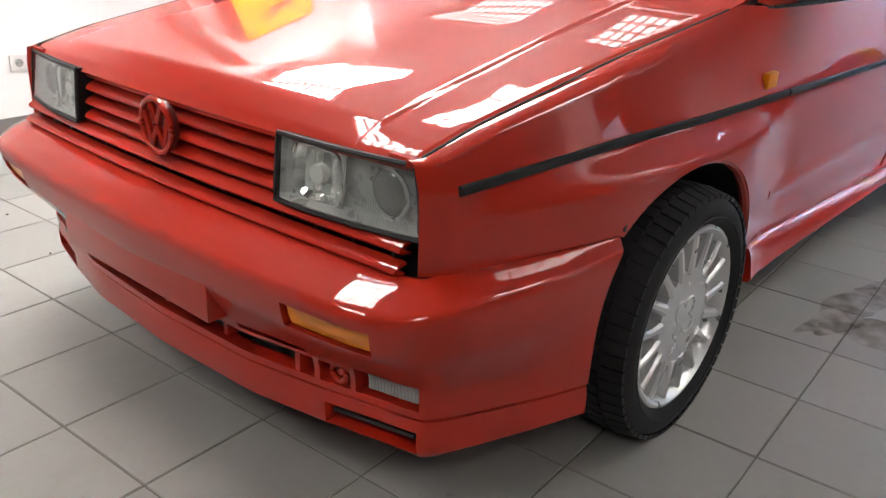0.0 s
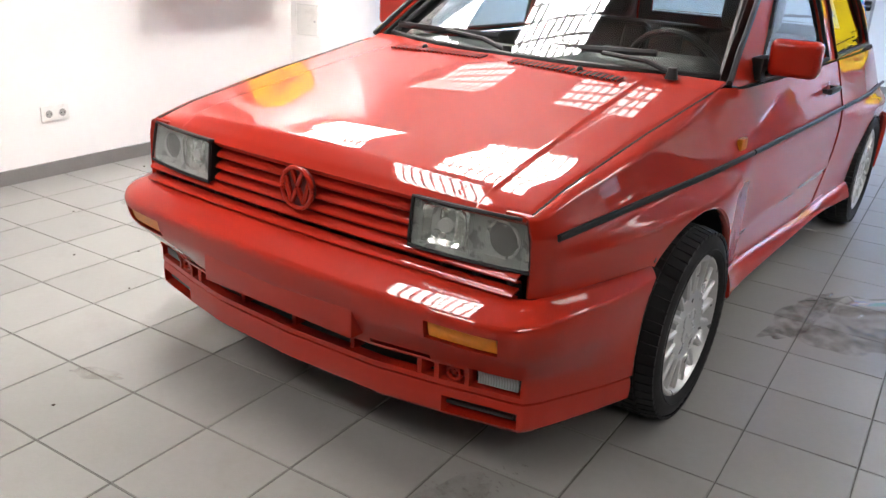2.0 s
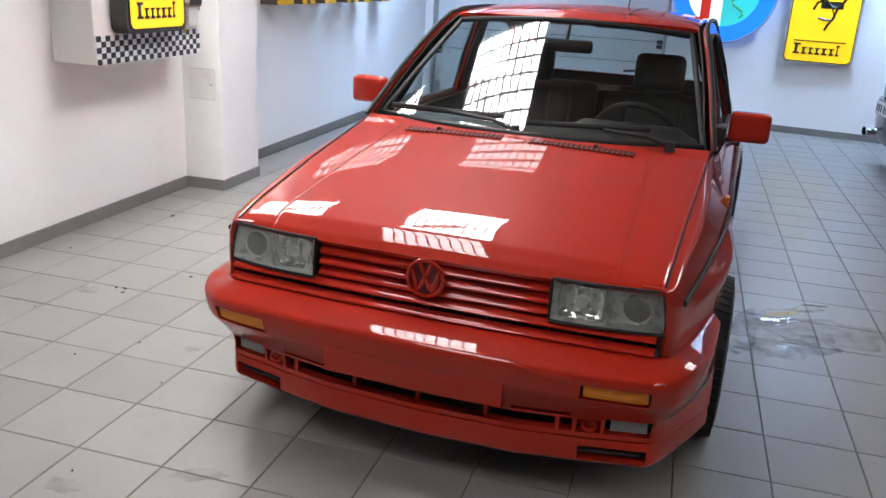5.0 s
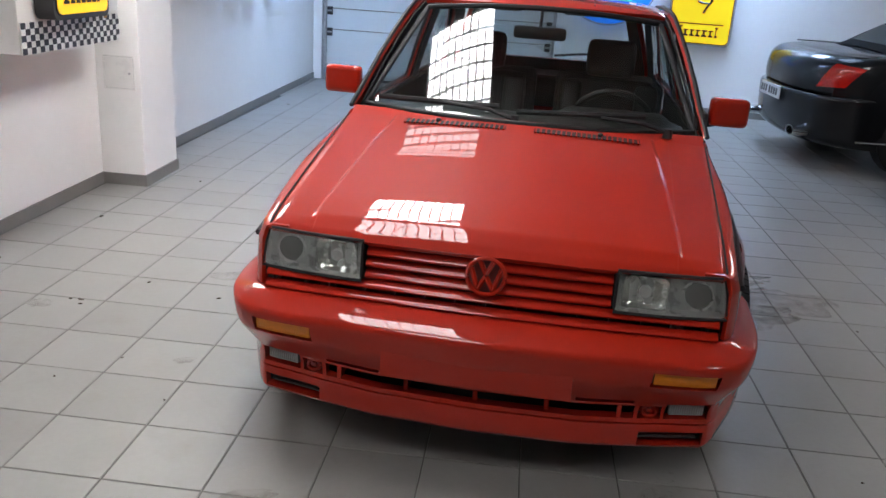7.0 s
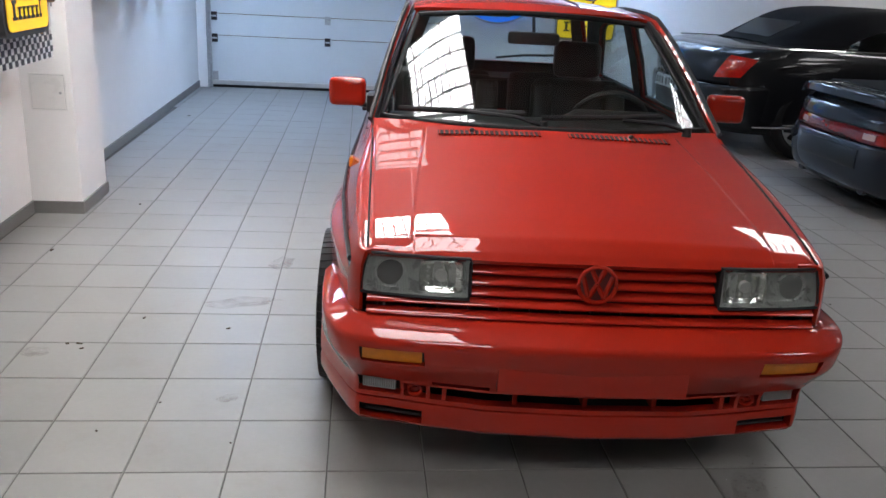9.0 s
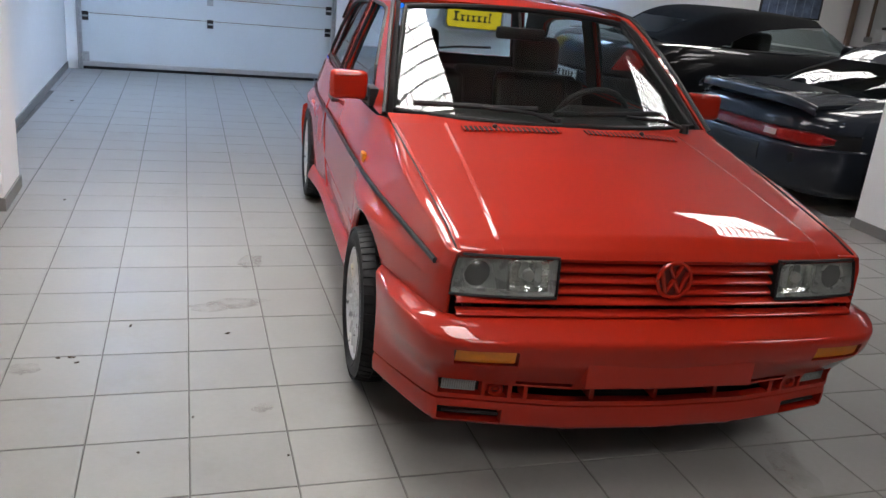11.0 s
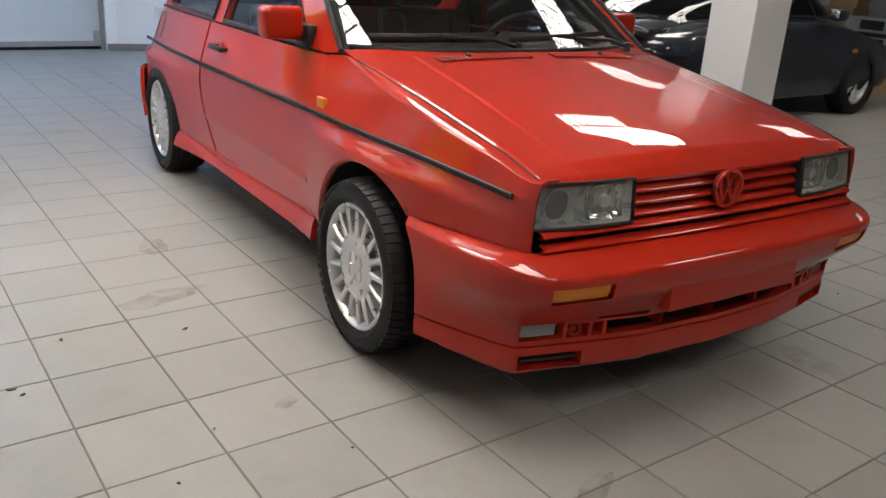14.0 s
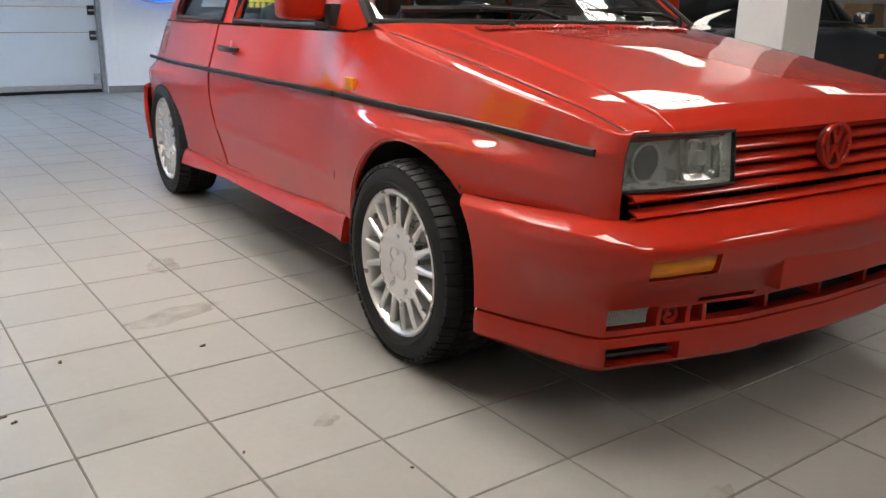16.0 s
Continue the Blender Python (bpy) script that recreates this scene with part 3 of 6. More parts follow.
rim = [screen(u, 0) for u in spread(-1, 1, 25)] + [screen(1, v) for v in spread(0.06, 1, 14)] + [screen(u, 1) for u in spread(0.95, -1, 24)] + [screen(-1, v) for v in spread(0.94, 0.06, 13)]
part("screen_seal", tube(bmesh.new(), rim, 0.0125, 8, True), RUBBER, car, "black rubber windscreen seal")

# roof
def roof(u, v):
    y = lerp(1.872 + 0.075 * u * u, 3.40, v)
    x = lerp(0.555, 0.535, v) * u
    z = curve(y, (1.87, 1.95, 2.1, 2.4, 2.8, 3.1, 3.3, 3.42), (1.352, 1.375, 1.392, 1.402, 1.398, 1.375, 1.345, 1.31)) - 0.032 * u * u - 0.006 * smooth((abs(u) - 0.9) / 0.1)
    return (x, y, z)


part("roof", sheet(roof, spread(-1, 1, 25), spread(0, 1, 30), 0.015, (0, 2.5, 0.5)), RED, car)
part("aerial", tube(bmesh.new(), [(0.05, 3.32, 1.33), (0.05, 3.40, 1.42), (0.05, 3.47, 1.52)], 0.004), BLACK, car, "black roof aerial")
part("roof_joint", tube(bmesh.new(), [roof(0.42, v)[:2] + (roof(0.42, v)[2] + 0.003,) for v in spread(0.03, 0.97, 12)], 0.003, 5), BLACK, car)

# tailgate and back
def hatch_at(a, b):
    k = (b - 0.55) / 0.75
    y = curve(b, (0.5, 0.72, 0.90, 1.31), (3.86, 3.85, 3.72, 3.40)) - 0.05 * (a / 0.6) ** 2
    return (a, y, b)


HO = [(-0.66, 0.52), (0.66, 0.52), (0.69, 0.75), (0.66, 0.90), (0.60, 1.1), (0.53, 1.30), (0.0, 1.33), (-0.53, 1.30), (-0.60, 1.1), (-0.66, 0.90), (-0.69, 0.75)]
HW = [(-0.55, 0.955), (0.55, 0.955), (0.50, 1.12), (0.455, 1.255), (0.0, 1.272), (-0.455, 1.255), (-0.50, 1.12)]
bm = flat_sheet(HO, (HW,), hatch_at, 0.02, (0.0001, 2.0, 0.8))
gate = part("tailgate", bm, RED, car)
bm = flat_sheet([(a * 0.94, 0.60 + (b - 0.52) * 0.87) for a, b in HO], ([(a * 0.98, b) for a, b in HW],), lambda a, b: tuple(Vector(hatch_at(a, b)) - Vector((0, 0.045, 0))), 0.006, (0.0001, 2.0, 0.8))
part("tailgate_trim", bm, TRIM, gate, "dark grey tailgate lining")
for x in (-0.69, 0.68):
    part("boot_side", boxes((x, x + 0.01, 2.9, 3.70, 0.33, 0.885)), TRIM, car, smooth=False)
bm = bmesh.new()
bm.faces.new([bm.verts.new(hatch_at(a * 1.02, 1.1 + (b - 1.1) * 1.02)) for a, b in HW])
part("rear_window", bm, SIDE_GLASS, gate, "tinted rear window", smooth=False)
part("rear_wiper", tube(bmesh.new(), [(0.02, 3.72, 0.965), (0.2, 3.70, 0.99), (0.42, 3.68, 1.0)], 0.008), BLACK, gate)


def rear_bumper(u, v):
    a = lerp(-1, 1, u)
    prof = [(0.0, 0.545), (0.10, 0.53), (0.13, 0.45), (0.12, 0.36), (0.06, 0.24)]
    d, z = curve(v, spread(0, 1, 5), [p[0] for p in prof]), curve(v, spread(0, 1, 5), [p[1] for p in prof])
    x = 0.80 * a if abs(a) < 0.85 else math.copysign(0.80 * 0.85 + 0.155 * smooth((abs(a) - 0.85) / 0.15) + 0.0, a)
    y = 3.86 if abs(a) < 0.8 else 3.86 - 0.20 * ((abs(a) - 0.8) / 0.2) ** 1.6
    n = max(0.0, (abs(a) - 0.8) / 0.2)
    return (x + math.copysign(d * 0.15 * n, a), y + d * (1 - n * 0.8), z)


part("rear_bumper", sheet(rear_bumper, spread(0, 1, 41), spread(0, 1, 14), 0.02, (0, 3.2, 0.4)), RED_PLASTIC, car)

# underbody, so that nothing shines through
bm = boxes((-0.62, 0.62, 0.24, 3.78, 0.20, 0.30), (-0.47, 0.47, 0.16, 1.22, 0.28, 0.66))
part("underbody", bm, DARK, car, smooth=False)
part("bulkhead", boxes((-0.66, 0.66, 1.20, 1.24, 0.25, 0.90), (-0.64, 0.64, 0.30, 1.2, 0.66, 0.68), (-0.70, 0.70, 1.24, 3.75, 0.29, 0.33)), DARK, car, smooth=False)
for s in (1, -1):
    part("inner_side", boxes((*sorted((s * 0.70, s * 0.725)), 1.24, 2.90, 0.33, 0.885), (*sorted((s * 0.62, s * 0.64)), 0.19, 0.46, 0.30, 0.72), (*sorted((s * 0.62, s * 0.66)), 0.2, 1.22, 0.64, 0.70), (*sorted((s * 0.64, s * 0.66)), 1.20, 1.30, 0.30, 0.89)), DARK, car, smooth=False)

# ---- nose ----
# bumper plan: side distance and set-back, at the crease and at the lip below it
PLAN_T = (0.0, 0.22, 0.40, 0.49, 0.55, 0.60, 0.66, 0.76, 0.88, 1.0)
UPPER_X = (0.0, 0.30, 0.52, 0.63, 0.695, 0.744, 0.778, 0.802, 0.815, 0.822)
UPPER_Y = (0.0, 0.006, 0.018, 0.031, 0.050, 0.090, 0.158, 0.29, 0.44, 0.60)
LOWER_X = (0.0, 0.30, 0.485, 0.585, 0.642, 0.686, 0.710, 0.748, 0.790, 0.826)
LOWER_Y = (0.066, 0.080, 0.116, 0.141, 0.153, 0.166, 0.215, 0.33, 0.46, 0.60)


def plan(t, w=0.0):
    """Point on the bumper's outline; t from -1 to 1 over the whole width, w from the crease (0) to the lip (1)."""
    a = abs(t)

    def at(q):
        q = min(1.0, max(0.0, q))
        up = Vector((curve(q, PLAN_T, UPPER_X), curve(q, PLAN_T, UPPER_Y)))
        low = Vector((curve(q, PLAN_T, LOWER_X), curve(q, PLAN_T, LOWER_Y)))
        return up.lerp(low, w)
    r = lerp(0.01, 0.005, w)
    p = sum((at(a + d * r) for d in (-2, -1, 0, 1, 2)), Vector((0, 0))) / 5
    if a < 0.03:
        p.x = at(a).x
    return Vector((math.copysign(p.x, t), p.y))


def sag(z):
    """How far the face has drawn back from the crease to the lip at a height."""
    return curve(z, (0.27, 0.322, 0.345, 0.43, 0.455, 0.50), (1.0, 1.0, 0.90, 0.20, 0.08, 0.0))


SHELF = [(0.0, 0.545), (0.10, 0.5545), (0.20, 0.555), (0.55, 0.541), (0.86, 0.524), (0.95, 0.517), (1.0, 0.505)]      # share of the way out, height
FACE = [0.490, 0.486, 0.470, 0.450, 0.437, 0.425, 0.405, 0.380, 0.357, 0.343, 0.334, 0.315, 0.300, 0.290, 0.283, 0.276]
INNER_T = (0.0, 0.40, 0.49, 0.56, 0.62, 0.70, 0.76, 0.88, 1.0)
INNER_X = (0.0, 0.52, 0.60, 0.655, 0.686, 0.704, 0.724, 0.758, 0.790)
INNER_Y = (0.122, 0.134, 0.139, 0.144, 0.156, 0.21, 0.285, 0.435, 0.60)


def to_arch(p, z):
    """The bumper's sides end along the wheel arch."""
    end = 0.84 - math.sqrt(max(0.01, 0.362 ** 2 - max(0.0, z - 0.29) ** 2))
    if p.y <= 0.17:
        return p
    return Vector((p.x, 0.17 + (p.y - 0.17) * (end - 0.17) / 0.43))


def bumper(t, k):
    p = plan(t)
    a = abs(t)
    m = len(SHELF) - 1
    if k <= m:
        f, z = curve(k, range(m + 1), [q[0] for q in SHELF]), curve(k, range(m + 1), [q[1] for q in SHELF])
        inner_p = Vector((math.copysign(curve(a, INNER_T, INNER_X), t) if a > 0.40 else p.x, curve(a, INNER_T, INNER_Y)))
        q = inner_p.lerp(p, f)
    else:
        z = curve(k - m - 1, range(len(FACE)), FACE)
        q = plan(t, sag(z))
    if z > 0.5:
        z = 0.556 + (z - 0.556) * lerp(1.0, 0.5, smooth((a - 0.55) / 0.15))
    z -= 0.014 * smooth((a - 0.62) / 0.38) * min(1.0, max(0.0, (z - 0.276) / 0.28))
    q = to_arch(q, z)
    return (q.x, q.y, z)


def share_at(x, w):
    """Where along the outline a side distance is reached."""
    lo, hi = 0.0, 0.70
    for _ in range(22):
        mid = (lo + hi) / 2
        lo, hi = (mid, hi) if plan(mid, w).x < x else (lo, mid)
    return lo


def face_y(x, z, w=None):
    """Depth of the bumper's face at a side distance and a height."""
    w = sag(z) if w is None else w
    return plan(share_at(x, w), w).y


def open_shell(f, ts, ks, gaps, depth):
    """A skin over ts x ks without the cells in the gaps; every edge is turned inwards."""
    bm = bmesh.new()
    grid = [[bm.verts.new(f(t, k)) for k in ks] for t in ts]
    for i in range(len(ts) - 1):
        for q in range(len(ks) - 1):
            t, k = (ts[i] + ts[i + 1]) / 2, (ks[q] + ks[q + 1]) / 2
            if not any(a < t < b and c < k < d for a, b, c, d in gaps):
                bm.faces.new((grid[i][q], grid[i + 1][q], grid[i + 1][q + 1], grid[i][q + 1]))
    ends = {v: math.copysign(1, v.co.x) for row in (grid[0], grid[-1]) for v in row}
    top = {row[0] for row in grid}
    for v in [v for v in bm.verts if not v.link_faces]:
        bm.verts.remove(v)
    r = bmesh.ops.extrude_edge_only(bm, edges=[e for e in bm.edges if e.is_boundary])
    for v in (g for g in r["geom"] if isinstance(g, bmesh.types.BMVert)):
        near = next(e.other_vert(v) for e in v.link_edges if (e.other_vert(v).co - v.co).length < 1e-9)
        v.co += Vector((-0.025 * ends[near], 0, 0)) if near in ends else Vector((0, 0, -depth)) if near in top else Vector((0, depth, 0))
    return bm


def shares(x0, x1, w):
    a, b = share_at(x0, w), share_at(x1, w)
    return [(a, b), (-b, -a)]


def row(z):
    return len(SHELF) + FACE.index(z)


GAPS = [(a, b, row(0.437), row(0.486)) for a, b in shares(0.486, 0.670, 0.08)]
GAPS += [(a, b, row(0.290), row(0.343)) for a, b in shares(0.550, 0.677, 1.0)]
GAPS += [(a, b, row(0.343), row(0.357)) for a, b in shares(0.290, 0.458, 0.85)]
GAPS += [(a, b, row(0.290), row(0.334)) for a, b in shares(0.474, 0.540, 1.0)]
GAPS += [(-share_at(0.462, 1.0), share_at(0.462, 1.0), row(0.290), row(0.334))]
GAPS = [(a, b, min(c, d), max(c, d)) for a, b, c, d in GAPS]
BASE_T = spread(-1, 1, 61) + [k * s for s in (1, -1) for k in spread(0.45, 0.72, 20)]


def merged(values):
    """The values in order, with none closer than a hair to the next."""
    out = []
    for v in sorted(values):
        if not out or v - out[-1] > 1e-5:
            out.append(v)
    return out


TS = merged(BASE_T + [t for g in GAPS for t in g[:2]])
part("front_bumper", open_shell(bumper, TS, [k * 0.5 for k in range(13)] + list(range(7, 7 + len(FACE))), GAPS, 0.035), RED_PLASTIC, car, "red painted front bumper")

LIP = [(0.030, 0.2725), (0.008, 0.272), (0.003, 0.268), (0.0, 0.246), (0.0, 0.222), (0.002, 0.201), (0.016, 0.187), (0.06, 0.190)]      # inset, height


def lip(t, k):
    d, z = curve(k, range(8), [q[0] for q in LIP]), curve(k, range(8), [q[1] for q in LIP])
    p, e = plan(t, 1.0), plan(t + 0.01, 1.0) - plan(t - 0.01, 1.0)
    n = Vector((-e.y, e.x)).normalized()
    q = p + n * d
    z += 0.010 * smooth((abs(t) - 0.66) / 0.30) * (1 - min(1.0, (z - 0.187) / 0.08))
    q = to_arch(q, z)
    return (q.x, q.y, z)


LIP_GAPS = [(a, b, 3, 5) for a, b in shares(0.484, 0.674, 1.0)]
part("lip_spoiler", open_shell(lip, merged(BASE_T + [t for g in LIP_GAPS for t in g[:2]]), [0, 1, 1.5, 2, 2.5, 3, 3.5, 4, 4.5, 5, 5.3, 5.6, 6, 7], LIP_GAPS, 0.04), RED_PLASTIC, car, "red painted lip spoiler")
# bars, and black backs that put shade into the openings
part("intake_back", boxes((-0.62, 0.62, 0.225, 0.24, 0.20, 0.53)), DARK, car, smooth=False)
slot = part("centre_intake", boxes((-0.466, 0.466, 0.168, 0.172, 0.28, 0.365)), DARK, car, "centre air slot, a black sheet for its shade", smooth=False)
for x in (-0.42, -0.21, 0.0, 0.21, 0.42):
    part("web", boxes((x - 0.007, x + 0.007, 0.088 + 0.10 * x * x, 0.17, 0.288, 0.332), bevel=0.002), RED_PLASTIC, slot, smooth=False)
# blank panel that stands proud of the sloping face
part("number_plate_blank", boxes((-0.275, 0.275, 0.0145, 0.13, 0.366, 0.480), bevel=0.004), RED_PLASTIC, car, "blank red panel in place of a number plate")


for s in (1, -1):
    def lens(x0, x1, z0, z1, off, n=8, w=None):
        return sheet(lambda u, v: (s * lerp(x0, x1, u), face_y(lerp(x0, x1, u), lerp(z0, z1, v), w) + off, lerp(z0, z1, v)), spread(0, 1, n), spread(0, 1, 5), 0.012, (0, 0.8, 0.4))

    ind = part("front_indicator", lens(0.493, 0.664, 0.442, 0.481, 0.010, 10), AMBER, car, "amber front indicator")
    part("indicator_surround", lens(0.483, 0.674, 0.432, 0.490, 0.026, 10), BLACK, ind, "black recess")
    fog = part("fog_lamp", lens(0.566, 0.666, 0.297, 0.336, 0.014, 8), FOG_LENS, car, "ribbed clear fog lamp")
    bm = bmesh.new()
    for k in range(14):
        x = lerp(0.572, 0.660, k / 13)
        tube(bm, [(s * x, face_y(x, z) + 0.0135, z) for z in (0.300, 0.316, 0.333)], 0.0011, 4)
    part("lens_rib", bm, FLUTE, fog, "fine upright ribs")
    part("lamp_back", lens(0.546, 0.680, 0.284, 0.346, 0.040, 6), DARK, fog)
    ey = face_y(0.507, 0.31) + 0.012
    bm = bmesh.new()
    tube(bm, [(s * (0.507 + 0.019 * math.cos(q)), ey, 0.311 + 0.017 * math.sin(q)) for q in spread(0, math.tau * 15 / 16, 16)], 0.0065, 8, True)
    box(bm, *sorted((s * 0.500, s * 0.514)), ey, ey + 0.06, 0.305, 0.317, 0.002)
    box(bm, *sorted((s * 0.470, s * 0.547)), ey + 0.035, ey + 0.06, 0.284, 0.340, 0.004)
    part("towing_eye", bm, RED_PLASTIC, car, "red painted towing eye in its recess")
    # black sheet paints the depth of the intake as shade
    part("corner_intake", lens(0.478, 0.680, 0.196, 0.250, 0.045, 8, 1.0), DARK, car, "corner intake, a black sheet for its shade")
    bm = bmesh.new()
    tube(bm, [(s * x, face_y(x, 0.22, 1.0) + 0.022, 0.221) for x in (0.486, 0.54, 0.60, 0.655)], 0.005, 6)
    part("intake_bar", bm, BLACK, car)

    # head lamp
    X0, X1, Z0, Z1 = 0.364, 0.677, 0.613, 0.732
    def lamp_y(x, z):
        return 0.112 + 0.040 * ((x - 0.36) / 0.32) ** 2 + 0.10 * (z - 0.62)
    def lx(u, v):
        return lerp(X0, X1 - 0.020 * v * v, u)
    head = part("head_lamp", sheet(lambda u, v: (s * lx(u, v), lamp_y(lx(u, v), lerp(Z0, Z1, v)), lerp(Z0, Z1, v)), spread(0, 1, 12), spread(0, 1, 6), 0.004, (0, 0.8, 0.68)), LAMP_GLASS, car, "rectangular glass head lamp")
    bm = tube(bmesh.new(), [(s * lx(u, v), lamp_y(lx(u, v), lerp(Z0, Z1, v)) + 0.002, lerp(Z0, Z1, v)) for u, v in [(a, 0) for a in spread(0, 1, 8)] + [(1, a) for a in spread(0.12, 1, 5)] + [(a, 1) for a in spread(0.9, 0, 8)] + [(0, a) for a in spread(0.88, 0.12, 4)]], 0.0045, 6, True)
    part("lamp_seal", bm, RUBBER, head, "black lamp seal")
    bm = boxes((*sorted((s * X0, s * (X1 - 0.022))), 0.246, 0.252, Z0 - 0.006, Z1 + 0.002))
    for (xa, za), (xb, zb) in (((X0, Z0), (X1, Z0)), ((X1, Z0), (X1 - 0.022, Z1)), ((X1 - 0.022, Z1), (X0, Z1)), ((X0, Z1), (X0, Z0))):
        rim = [(lerp(xa, xb, k), lerp(za, zb, k)) for k in spread(0, 1, 7)]
        rows = [[bm.verts.new((s * x, lamp_y(x, z) + 0.004, z)) for x, z in rim], [bm.verts.new((s * x, 0.248, z)) for x, z in rim]]
        for k in range(6):
            bm.faces.new((rows[0][k], rows[0][k + 1], rows[1][k + 1], rows[1][k]))
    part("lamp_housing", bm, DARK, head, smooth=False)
    # pale moulded inner face, set back behind the glass
    def inner(u, v):
        x, z = lx(lerp(0.012, 0.988, u), v), lerp(Z0 + 0.004, Z1 - 0.004, v)
        rim_ = min(u, 1 - u, v, 1 - v)
        return (s * x, lamp_y(x, z) + 0.008 + 0.026 * smooth(rim_ / 0.07), z)
    part("lamp_bowl", sheet(inner, spread(0, 1, 25), spread(0, 1, 15), 0.003, (0, 0.8, 0.68)), material("lamp_inner_grey", (0.46, 0.47, 0.46), 0.3, metal=0.3, vary=0.12, scale=30, bump=0.2, bump_scale=120), head)
    # square main reflector and round outer projector
    def bowl(u, v):
        a, b = lerp(-1, 1, u), lerp(-1, 1, v)
        k = (abs(a) ** 6 + abs(b) ** 6) ** (1 / 6)
        x, z = 0.446 + 0.062 * a, 0.672 + 0.049 * b
        return (s * x, lamp_y(x, z) + 0.034 - 0.010 * smooth((k - 0.7) / 0.3) + 0.006 * math.sin(a * 9) * (1 - min(1, k)), z)
    part("main_reflector", sheet(bowl, spread(0, 1, 25), spread(0, 1, 21), 0.003, (0, 0.8, 0.68)), REFLECTOR, head, "bright main reflector")
    bm = tube(bmesh.new(), [(s * (0.446 + 0.062 * math.copysign(abs(math.cos(a)) ** 0.4, math.cos(a))), lamp_y(0.446, 0.67) + 0.022, 0.672 + 0.049 * math.copysign(abs(math.sin(a)) ** 0.4, math.sin(a))) for a in spread(0, math.tau * 35 / 36, 36)], 0.003, 6, True)
    part("reflector_rim", bm, CHROME, head)
    bm = tube(bmesh.new(), [(s * 0.446, 0.158, 0.672), (s * 0.446, 0.140, 0.672)], 0.017, 20)
    part("bulb_cap", bm, ALLOY, head)
    yp = lamp_y(0.592, 0.668)
    bm = tube(bmesh.new(), [(s * (0.592 + 0.043 * math.cos(a)), yp + 0.030, 0.668 + 0.043 * math.sin(a)) for a in spread(0, math.tau * 31 / 32, 32)], 0.0035, 6, True)
    part("projector_ring", bm, ALLOY, head)
    bm = bmesh.new()
    bmesh.ops.create_uvsphere(bm, u_segments=32, v_segments=14, radius=0.041, matrix=pose(s * 0.592, yp + 0.036, 0.668) @ Matrix.Diagonal((1, 0.35, 1, 1)))
    part("projector_lens", bm, material("projector_lens", (0.20, 0.20, 0.20), 0.08, metal=0.5, coat=1.0, vary=0.1), head, "grey round projector lens")
    bm = bmesh.new()
    for k in range(64):
        x = lerp(X0 + 0.006, X1 - 0.026, k / 63)
        if 0.385 < x < 0.507:
            continue
        tube(bm, [(s * x, lamp_y(x, z) + 0.0065, z) for z in (Z0 + 0.008, (Z0 + Z1) / 2, Z1 - 0.008)], 0.0004, 4)
    part("flutes", bm, FLUTE, head, "fine vertical flutes in the glass")

    part("lamp_panel", boxes((*sorted((s * 0.60, s * 0.668)), 0.158, 0.25, 0.728, 0.741), bevel=0.003), RED, car, smooth=False)

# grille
# black sheets put the shade between the slats into colour
grille = part("grille_back", boxes((-0.655, 0.655, 0.255, 0.262, 0.55, 0.725), (-0.36, 0.36, 0.165, 0.175, 0.60, 0.745)), DARK, car, "black sheet for the shade behind the grille", smooth=False)


def slat(z, x0, x1, h=0.013, y=0.118, name="slat"):
    def f(u, v):
        x = lerp(x0, x1, u)
        a = v * math.pi
        return (x, y + 0.045 * (x / 0.68) ** 2 * 0.55 + 0.028 * (1 - math.sin(a)) + 0.16 * (z - 0.61), z + h * math.cos(a) - 0.004 * math.sin(a))
    return sheet(f, spread(0, 1, 17), spread(0, 1, 9), 0.006, (0, 0.5, z))


for z in (0.722, 0.692, 0.660, 0.628):
    part("slat", slat(z, -0.356, 0.356, 0.0125), RED_PLASTIC, grille, "red grille slat")
part("slat", slat(0.600, -0.658, 0.658, 0.011, 0.106), RED_PLASTIC, grille, "red slat under the lamps")
part("slat", slat(0.566, -0.658, 0.658, 0.010, 0.100), RED_PLASTIC, grille, "red lower slat above the bumper")
for k in range(15):
    x = -0.63 + 0.09 * k
    part("web", boxes((x - 0.004, x + 0.004, 0.125 + 0.02 * (x / 0.68) ** 2, 0.17, 0.572, 0.594)), BLACK, grille, smooth=False)

# round badge in body colour
badge = part("badge", tube(bmesh.new(), [(0.054 * math.cos(a), 0.104, 0.676 + 0.054 * math.sin(a)) for a in spread(0, math.tau * 35 / 36, 36)], 0.0065, 8, True), RED_PLASTIC, car, "round badge painted in body colour")
bm = bmesh.new()
tube(bm, [(0, 0.125, 0.676), (0, 0.111, 0.676)], 0.050, 28)
part("badge_disc", bm, material("badge_ground", (0.10, 0.008, 0.007), 0.4, vary=0.1), badge)
for (a, b), (c, d) in (((-0.020, 0.046), (0.0, 0.006)), ((0.020, 0.046), (0.0, 0.006)), ((-0.043, 0.024), (-0.022, -0.040)), ((-0.022, -0.040), (0.0, 0.0)), ((0.043, 0.024), (0.022, -0.040)), ((0.022, -0.040), (0.0, 0.0))):
    part("badge_bar", tube(bmesh.new(), [(a, 0.107, 0.676 + b), (c, 0.107, 0.676 + d)], 0.0078, 6), RED_PLASTIC, badge)

